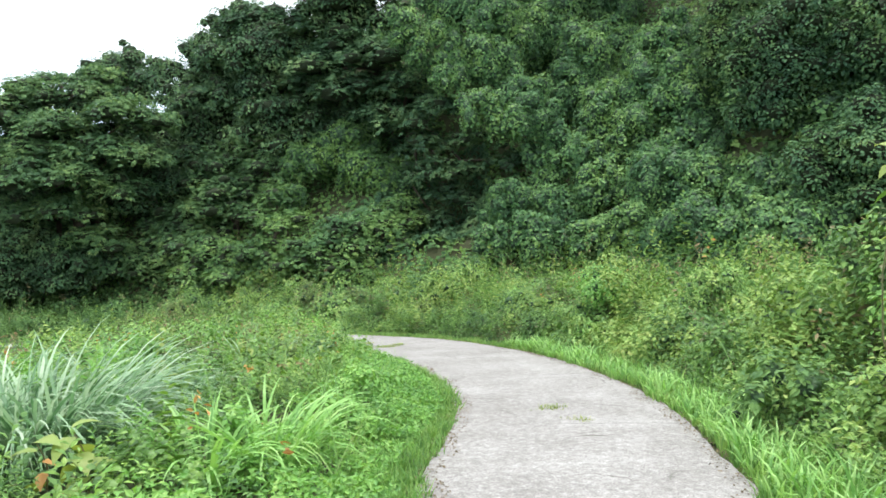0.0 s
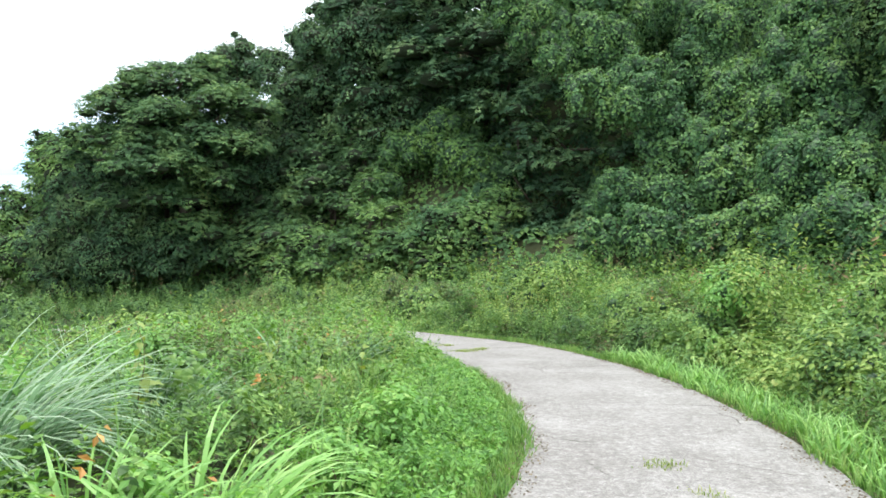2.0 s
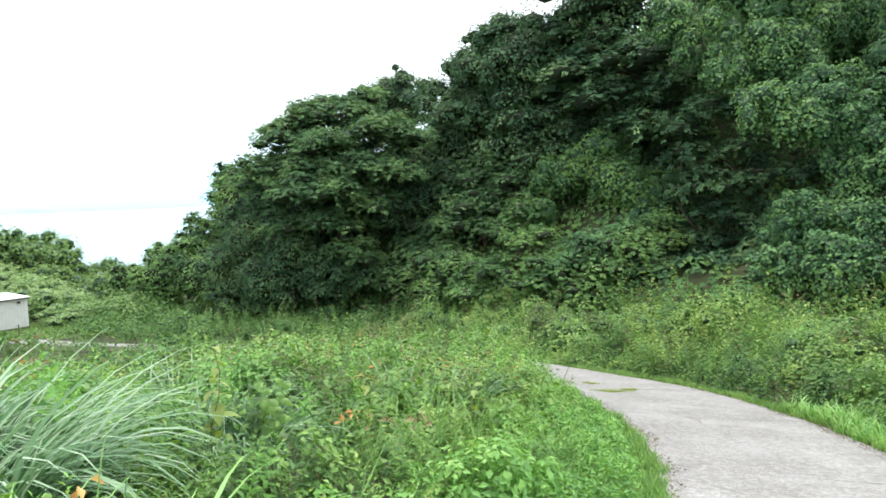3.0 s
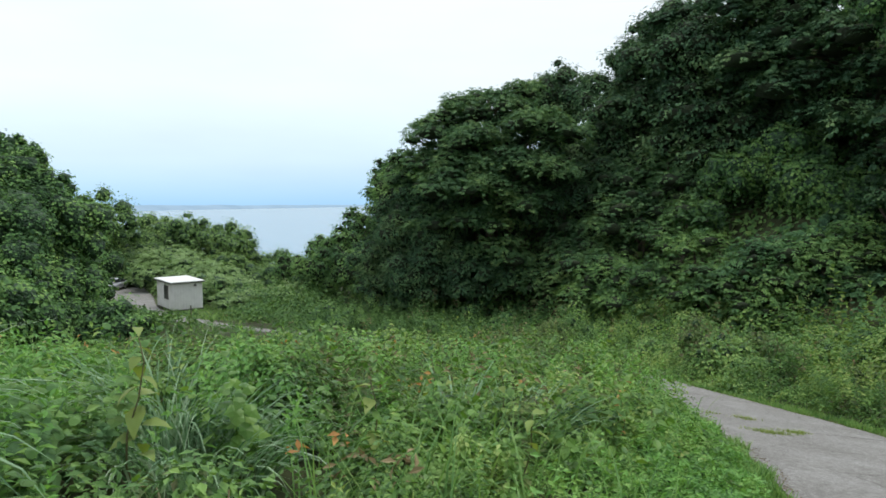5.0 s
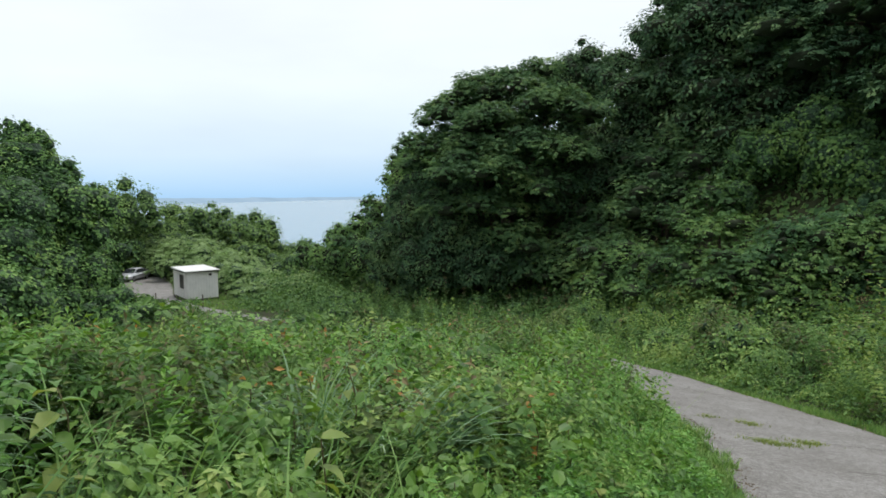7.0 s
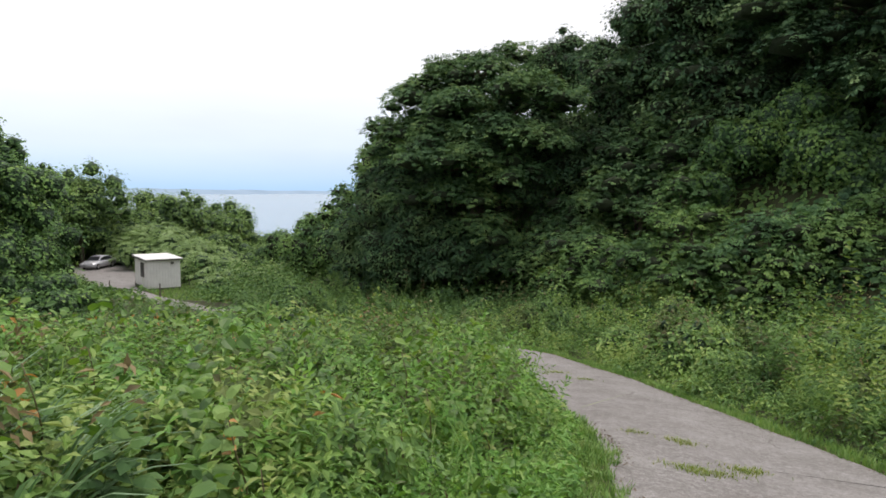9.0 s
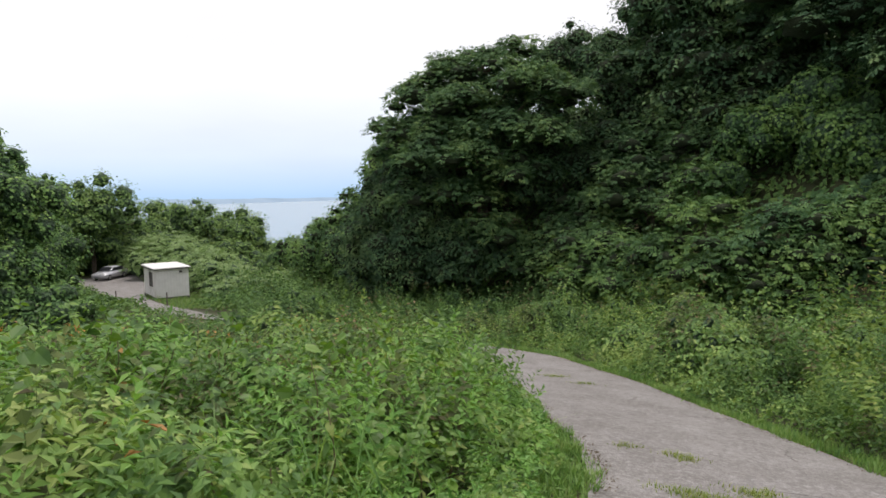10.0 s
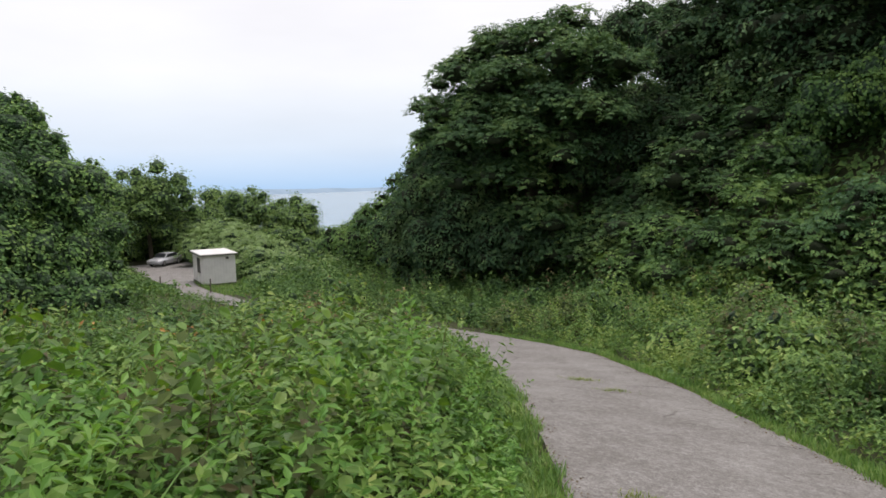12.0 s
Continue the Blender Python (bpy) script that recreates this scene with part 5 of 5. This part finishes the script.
def litter(n, y0, y1, side):
    """Dead leaf bits and dirt crumbs lying along an edge of the path."""
    x, y = along_path(n, y0, y1, side, -0.16, 0.06, 0.6)
    P = np.stack([x, y, land(x, y) + 0.034], 1)
    N = np.array((0, 0, 1.0)) + rng.normal(0, 0.25, (n, 3))
    L = rng.uniform(0.008, 0.032, n)
    ob = new("leaf_litter", mesh_from("leaf_litter", *leaves(P, N, rng.normal(0, 1, (n, 3)) * np.array((1, 1, 0.1)), L, L * 0.6, T_KITE), M_LITTER))
    tagged(ob, "brown dead leaves and crumbs along the path edge", "leaf litter", kind="stuff")


M_LITTER = leaf_material("dead_leaf_crumbs", [(0.05, 0.04, 0.025), (0.09, 0.07, 0.045), (0.15, 0.12, 0.075)], 0.85, 0.05, 0.3, 2.0, 0.1)
for y0, y1, side in ((1, 13, 1), (1, 13, -1), (12, 25, 1), (12, 25, -1)):
    litter(1700, y0, y1, side)


def crack_tuft(x, y, ln, ang, n):
    """A line of small grass growing from a joint of the path."""
    u = rng.normal(0, 0.26, n) * ln
    v = rng.normal(0, 0.085, n) * (1 - 0.5 * np.abs(u) / ln) + 0.04 * np.sin(u / ln * 5 + x)
    px, py = x + u * math.cos(ang) - v * math.sin(ang), y + u * math.sin(ang) + v * math.cos(ang)
    a = rng.uniform(0, 6.28, n)
    g = blades(np.stack([px, py, land(px, py) + 0.02], 1), np.stack([np.cos(a), np.sin(a)], 1), rng.uniform(0.03, 0.08, n), 0.007, rng.uniform(1.8, 3.2, n), 2)
    tagged(new("grass_tuft", mesh_from("grass_tuft", *g, M_YELLOWLEAF)), "small grass tuft growing in a path joint", "grass tuft", "tufts in the path", "stuff")


for x, y, ln, ang, n in ((-2.04, 16.57, 0.35, 0.2, 220), (-1.5, 15.4, 0.55, 0.35, 500), (-1.25, 15.9, 0.4, 0.5, 260), (-6.1, 21.2, 0.5, 0.4, 220), (-2.55, 16.5, 0.25, 2.2, 80), (1.1, 7.2, 0.3, 2.0, 120), (1.28, 6.5, 0.16, 1.2, 60), (-5.2, 20.6, 0.4, 0.6, 120)):
    crack_tuft(x, y, ln, ang, n)


def grass_clump(x, y, r, n, length, width, mat, label, droop=(1.3, 3.0), lean=(0, 0)):
    """A tussock of long arching blades."""
    a = rng.uniform(0, 2 * math.pi, n)
    q = r * np.sqrt(rng.uniform(0, 1, n))
    px, py = x + q * np.cos(a), y + q * np.sin(a)
    b = a + rng.normal(0, 0.5, n)
    D = np.stack([np.cos(b) + lean[0], np.sin(b) + lean[1]], 1)
    g = blades(np.stack([px, py, land(px, py) - 0.03], 1), unit(D), length * rng.uniform(0.55, 1.15, n), width * rng.uniform(0.7, 1.3, n), rng.uniform(*droop, n), 7)
    ob = root("grass_clump", x, y, float(land(x, y)), label, "grass clump", "clumps of tall grass")
    tagged(child("tuft", mesh_from("tuft", *g, mat), ob), kind="stuff")
    for i in range(26):
        b = i * 2.39996
        q = r * 0.7
        px, py = np.array([x + q * math.cos(b)]), np.array([y + q * math.sin(b)])
        D = unit(np.array([[math.cos(b) + lean[0], math.sin(b) + lean[1]]]))
        g = blades(np.stack([px, py, land(px, py) - 0.03], 1), D, length * rng.uniform(0.9, 1.2, 1), width * 1.2, rng.uniform(*droop, 1), 8)
        child("blade", mesh_from("blade", *g, mat), ob)


grass_clump(-3.3, 5.35, 0.5, 620, 1.4, 0.026, M_SILVER, "tall silvery grass clump with arching blades", lean=(0.5, 0))
grass_clump(-4.25, 5.6, 0.5, 480, 1.2, 0.025, M_SILVER, "tall silvery grass clump with arching blades", lean=(0.4, 0))
grass_clump(-1.35, 4.9, 0.28, 130, 0.9, 0.026, M_TUSSOCK, "fresh green tussock of broad grass blades", lean=(0.4, 0))
grass_clump(-1.75, 4.6, 0.18, 44, 0.85, 0.025, M_TUSSOCK, "fresh green tussock of broad grass blades", lean=(0.2, 0))
grass_clump(-3.4, 7.75, 0.45, 220, 0.85, 0.014, M_SILVER, "silvery grass clump among the weeds", lean=(0.5, 0))
grass_clump(-4.3, 8.2, 0.5, 330, 1.1, 0.014, M_SILVER, "silvery grass clump among the weeds", lean=(0.5, 0))
grass_clump(-2.5, 10.35, 0.2, 60, 0.95, 0.02, M_SILVER, "pale silvery grass tuft leaning among the weeds", (0.9, 2.0), lean=(0.7, 0.3))
grass_clump(-3.0, 10.2, 0.2, 46, 0.95, 0.02, M_SILVER, "pale silvery grass tuft leaning among the weeds", (0.9, 2.0), lean=(0.7, 0.3))
grass_clump(-2.6, 9.6, 0.25, 70, 0.85, 0.014, M_GRASS, "thin green grass tussock among the weeds", lean=(0.2, 0))


# ---- single tall weeds with large leaves ----
def leaf_mesh(name, length, width, mat):
    v, fc = T_OVATE
    v = v.copy() * np.array((length, width, length))
    v[:, 2] -= 0.25 * v[:, 0] ** 2 / length
    return mesh_from(name, v, fc, mat, True)


LEAF_GREEN = leaf_mesh("leaf", 0.15, 0.095, M_BIGLEAF)
LEAF_YELLOW = leaf_mesh("leaf", 0.17, 0.105, M_YELLOWLEAF)
LEAF_LARGE = leaf_mesh("leaf", 0.27, 0.2, M_YELLOWLEAF)
LEAF_ORANGE = leaf_mesh("leaf", 0.11, 0.09, M_ORANGE)


def tall_weed(x, y, h, n, meshes, label, lean=(0.0, 0.0), first=0.35, group="tall leafy weeds", scale=1.0):
    g = float(land(x, y))
    ob = root("leafy_weed", x, y, g, label, "weed", group)
    tip = Vector((x + lean[0], y + lean[1], g + h))
    bm = bmesh.new()
    limb(bm, (x, y, g - 0.05), tip, 0.008, 0.003, 6, 6, 0.6)
    part("stem", bm, M_STEM, ob, smooth=True)
    for i in range(n):
        k = first + (1 - first) * i / (n - 1)
        c = Vector((x, y, g)).lerp(tip, k)
        me = meshes[int(rng.integers(len(meshes)))]
        lf = new("leaf", me)
        lf.parent = ob
        lf.matrix_parent_inverse = ob.matrix_basis.inverted()
        sc = scale * float(rng.uniform(0.7, 1.15)) * (1 - 0.3 * max(0, k - 0.7) / 0.3)
        lf.matrix_basis = pose(c.x, c.y, c.z, float(rng.uniform(-18, 18)), float(rng.uniform(-25, 30)), i * 137.5 + float(rng.uniform(-20, 20))) @ Matrix.Scale(sc, 4)
    return ob


tall_weed(-2.57, 8.47, 0.84, 14, [LEAF_YELLOW, LEAF_GREEN], "tall weed with yellow-green oval leaves")
tall_weed(-1.93, 9.18, 0.70, 12, [LEAF_GREEN, LEAF_YELLOW], "leafy weed leaning at the path edge", (0.15, 0))
tall_weed(-3.16, 7.25, 1.08, 14, [LEAF_YELLOW], "tall weed with yellow-green oval leaves")
tall_weed(-2.25, 4.1, 0.62, 9, [LEAF_LARGE], "low weed with large yellowing leaves", (-0.15, 0), 0.3, "weeds with large leaves", 0.95)
tall_weed(-2.5, 4.05, 0.55, 6, [LEAF_ORANGE, LEAF_LARGE], "low weed with orange blighted leaves", (-0.1, 0), 0.4, "weeds with large leaves")
tall_weed(2.95, 3.9, 2.15, 20, [LEAF_YELLOW, LEAF_GREEN], "slender sapling with yellow-green leaves beside the path", (-0.35, 0.1), 0.55)
tall_weed(-3.94, 15.84, 0.95, 18, [LEAF_GREEN], "leafy green weed leaning over the path edge", (0.2, 0.1), 0.25)
tall_weed(-4.2, 15.3, 0.85, 16, [LEAF_GREEN], "leafy green weed beside the path", (0.1, 0.1), 0.25)
k = 0
while k < 58:
    x, y = float(rng.uniform(-7.5, 0)), float(rng.uniform(9.5, 19.5))
    hh, dd, ss = canopy(x, y)
    if ss[0] < 0 or dd[0] < 0.7:
        continue
    tall_weed(x, y, float(hh[0]) * float(rng.uniform(1.0, 1.25)), int(rng.integers(13, 20)), [LEAF_GREEN, LEAF_GREEN, LEAF_YELLOW] if k % 11 else [LEAF_GREEN, LEAF_ORANGE],
              "leafy green weed with broad pointed leaves" if k % 11 else "leafy weed with a few orange leaves", (float(rng.normal(0, 0.08)), float(rng.normal(0, 0.08))), 0.3, scale=float(rng.uniform(0.5, 0.75)))
    k += 1
k = 0
while k < 22:
    x, y = float(rng.uniform(-1, 5.5)), float(rng.uniform(4, 21))
    hh, dd, ss = canopy(x, y)
    if ss[0] > 0 or dd[0] < 0.7:
        continue
    tall_weed(x, y, float(hh[0]) * float(rng.uniform(0.95, 1.2)), int(rng.integers(9, 14)), [LEAF_GREEN, LEAF_YELLOW], "leafy weed with broad pointed leaves", (float(rng.normal(0, 0.1)), float(rng.normal(0, 0.1))), 0.3, scale=0.62)
    k += 1


# ---- shed, car and posts in the valley ----
def box(bm, lo, hi):
    v = [bm.verts.new((x, y, z)) for x in (lo[0], hi[0]) for y in (lo[1], hi[1]) for z in (lo[2], hi[2])]
    for q in ((0, 1, 3, 2), (4, 6, 7, 5), (0, 4, 5, 1), (2, 3, 7, 6), (0, 2, 6, 4), (1, 5, 7, 3)):
        bm.faces.new([v[i] for i in q])


def boxed(*pairs):
    bm = bmesh.new()
    for lo, hi in pairs:
        box(bm, lo, hi)
    bmesh.ops.recalc_face_normals(bm, faces=bm.faces)
    return bm


M_PANEL = plain("cream_metal_panel", (0.82, 0.815, 0.80), 0.5)
M_ROOF = plain("pale_metal_roof", (0.75, 0.75, 0.74), 0.4)
M_TRIM = plain("dark_trim", (0.07, 0.065, 0.06), 0.5)
M_GLASS = plain("dark_window_glass", (0.02, 0.024, 0.028), 0.3)
M_CAR = plain("silver_car_paint", (0.56, 0.58, 0.62), 0.25, 0.35)
M_TYRE = plain("tyre_rubber", (0.02, 0.02, 0.02), 0.8)
M_RIM = plain("wheel_rim", (0.45, 0.45, 0.46), 0.35, 0.8)
M_LAMP = plain("car_lamp_lens", (0.7, 0.7, 0.72), 0.15)
M_RED = plain("red_lamp_lens", (0.35, 0.02, 0.02), 0.2)
M_POST = plain("weathered_post", (0.12, 0.10, 0.085), 0.8)


def build_shed():
    # built along its own axes: x along the short front, y to the back
    W, D, H = 2.3, 4.0, 2.1
    z0 = float(land(-46.4, 34.6))
    ob = root("shed", 0, 0, 0, "small cream metal-clad shed with a flat pale roof", "shed")
    body = part("body", boxed(((0.03, 0.03, 0), (W - 0.03, D - 0.03, H))), M_PANEL, ob)
    # upright ribs of the cladding
    for i in range(12):
        u = 0.04 + i * (W - 0.08) / 11
        part("rib", boxed(((u - 0.02, 0.0, 0.06), (u + 0.02, 0.032, H))), M_PANEL, body)
    for i in range(19):
        v = 0.08 + i * (D - 0.16) / 18
        if not (1.0 < v < 2.0):
            part("rib", boxed(((0.0, v - 0.02, 0.06), (0.032, v + 0.02, H))), M_PANEL, body)
    part("plinth", boxed(((-0.02, -0.02, -0.35), (W + 0.02, D + 0.02, 0.05))), M_TRIM, ob, "dark base frame")
    bm = boxed(((-0.14, -0.16, H), (W + 0.14, D + 0.14, H + 0.09)))
    for v in bm.verts:
        v.co.z += 0.04 * (v.co.y / D)
    roof = part("roof", bm, M_ROOF, ob, "pale flat metal roof")
    part("fascia", boxed(((-0.15, -0.17, H - 0.035), (W + 0.15, -0.155, H + 0.03))), M_TRIM, roof)
    part("fascia", boxed(((-0.155, -0.15, H - 0.035), (-0.142, D + 0.13, H + 0.03))), M_TRIM, roof)
    win = part("window", boxed(((-0.012, 1.08, 0.85), (0.028, 1.92, 1.75))), M_GLASS, ob, "dark window")
    for lo, hi in (((-0.03, 1.0, 0.78), (0.03, 2.0, 0.85)), ((-0.03, 1.0, 1.75), (0.03, 2.0, 1.82)), ((-0.03, 1.0, 0.85), (0.03, 1.08, 1.75)), ((-0.03, 1.92, 0.85), (0.03, 2.0, 1.75)), ((-0.025, 1.48, 0.85), (0.029, 1.52, 1.75))):
        part("frame", boxed((lo, hi)), M_TRIM, win)
    part("wall_lamp", boxed(((1.62, -0.1, 1.78), (1.8, 0.0, 1.92))), M_TRIM, ob, "small dark wall lamp")
    ob.matrix_basis = pose(-46.4, 34.4, z0 + 0.05, 0, 0, math.degrees(math.atan2(0.961, 0.267)))


build_shed()


def build_car():
    ob = root("car", 0, 0, 0, "silver saloon car parked on the gravel drive", "car")
    # side outline, from the nose (x = 2.2) to the tail
    low = [(2.2, 0.45), (2.22, 0.62), (2.05, 0.76), (1.1, 0.93), (-1.45, 0.98), (-2.1, 0.98), (-2.25, 0.8), (-2.2, 0.4), (-1.9, 0.25), (1.95, 0.25)]
    cabin = [(1.15, 0.92), (0.35, 1.36), (-0.1, 1.43), (-0.8, 1.42), (-1.3, 1.3), (-1.85, 0.97)]

    def extrude(outline, w0, w1, zsplit):
        bm = bmesh.new()
        sides = []
        for sgn in (-1, 1):
            sides.append([bm.verts.new((px, sgn * (w0 if pz <= zsplit else w1), pz)) for px, pz in outline])
        bm.faces.new(sides[0])
        bm.faces.new(sides[1][::-1])
        n = len(outline)
        for i in range(n):
            bm.faces.new((sides[0][i], sides[1][i], sides[1][(i + 1) % n], sides[0][(i + 1) % n]))
        bmesh.ops.recalc_face_normals(bm, faces=bm.faces)
        bmesh.ops.bevel(bm, geom=list(bm.edges), offset=0.05, segments=2, affect="EDGES")
        return bm
    body = part("body", extrude(low, 0.86, 0.8, 0.7), M_CAR, ob, smooth=True)
    part("cabin", extrude(cabin, 0.78, 0.62, 1.0), M_CAR, ob, smooth=True)
    for sgn in (-1, 1):
        for a, b in ((0.80, -0.18), (-0.24, -1.35)):
            bm = bmesh.new()
            y0, y1 = sgn * 0.775, sgn * 0.66
            top_a, top_b = (a - 0.42, b) if a > 0 else (a, b + 0.25)
            vs = [bm.verts.new(q) for q in ((a, y0, 1.0), (b, y0, 1.0), (top_b, y1, 1.33), (top_a, y1, 1.33))]
            vo = [bm.verts.new((v.co.x, v.co.y + sgn * 0.03, v.co.z)) for v in vs]
            bm.faces.new(vo)
            for i in range(4):
                bm.faces.new((vs[i], vs[(i + 1) % 4], vo[(i + 1) % 4], vo[i]))
            bmesh.ops.recalc_face_normals(bm, faces=bm.faces)
            part("side_window", bm, M_GLASS, ob)
        part("headlight", boxed(((2.0, sgn * 0.55 - 0.18, 0.6), (2.2, sgn * 0.55 + 0.18, 0.74))), M_LAMP, body)
        part("tail_light", boxed(((-2.27, sgn * 0.6 - 0.15, 0.72), (-2.12, sgn * 0.6 + 0.15, 0.9))), M_RED, body)
        for wx in (1.35, -1.35):
            bm = bmesh.new()
            bmesh.ops.create_cone(bm, cap_ends=True, segments=20, radius1=0.31, radius2=0.31, depth=0.2, matrix=pose(wx, sgn * 0.78, 0.31, 90))
            bmesh.ops.bevel(bm, geom=[q for q in bm.edges if len(q.link_faces) == 2 and any(len(f.verts) > 4 for f in q.link_faces)], offset=0.03, segments=2, affect="EDGES")
            wheel = part("wheel", bm, M_TYRE, ob, "black tyre", True)
            bm = bmesh.new()
            bmesh.ops.create_cone(bm, cap_ends=True, segments=16, radius1=0.2, radius2=0.19, depth=0.22, matrix=pose(wx, sgn * 0.785, 0.31, 90))
            part("rim", bm, M_RIM, wheel, "silver wheel rim")
    for x0, x1, z1 in ((1.0, 0.42, 1.33), (-1.72, -1.3, 1.29)):
        bm = bmesh.new()
        off = 0.03 if x0 > 0 else -0.03
        vs = [bm.verts.new(q) for q in ((x0, -0.68, 1.0), (x0, 0.68, 1.0), (x1, 0.58, z1), (x1, -0.58, z1))]
        vo = [bm.verts.new(v.co + Vector((off, 0, 0.035))) for v in vs]
        bm.faces.new(vo)
        for i in range(4):
            bm.faces.new((vs[i], vs[(i + 1) % 4], vo[(i + 1) % 4], vo[i]))
        bmesh.ops.recalc_face_normals(bm, faces=bm.faces)
        part("windscreen" if x0 > 0 else "rear_window", bm, M_GLASS, ob)
    x, y = -64.3, 39.2
    ob.matrix_basis = pose(x, y, float(land(x, y)) + 0.06, 0, 0, math.degrees(math.atan2(-0.84, 0.54))) @ Matrix.Scale(0.82, 4)


build_car()

for x, y, h in ((-41.6, 29.4, 0.9), (-40.4, 32.0, 0.9)):
    g = float(land(x, y))
    bm = bmesh.new()
    limb(bm, (x, y, g - 0.2), (x, y, g + h), 0.045, 0.04, 8, 4, 0.05)
    me = bpy.data.meshes.new("fence_post")
    bm.to_mesh(me)
    bm.free()
    me.materials.append(M_POST)
    tagged(new("fence_post", me), "short dark weathered post beside the drive", "post", "posts by the drive")
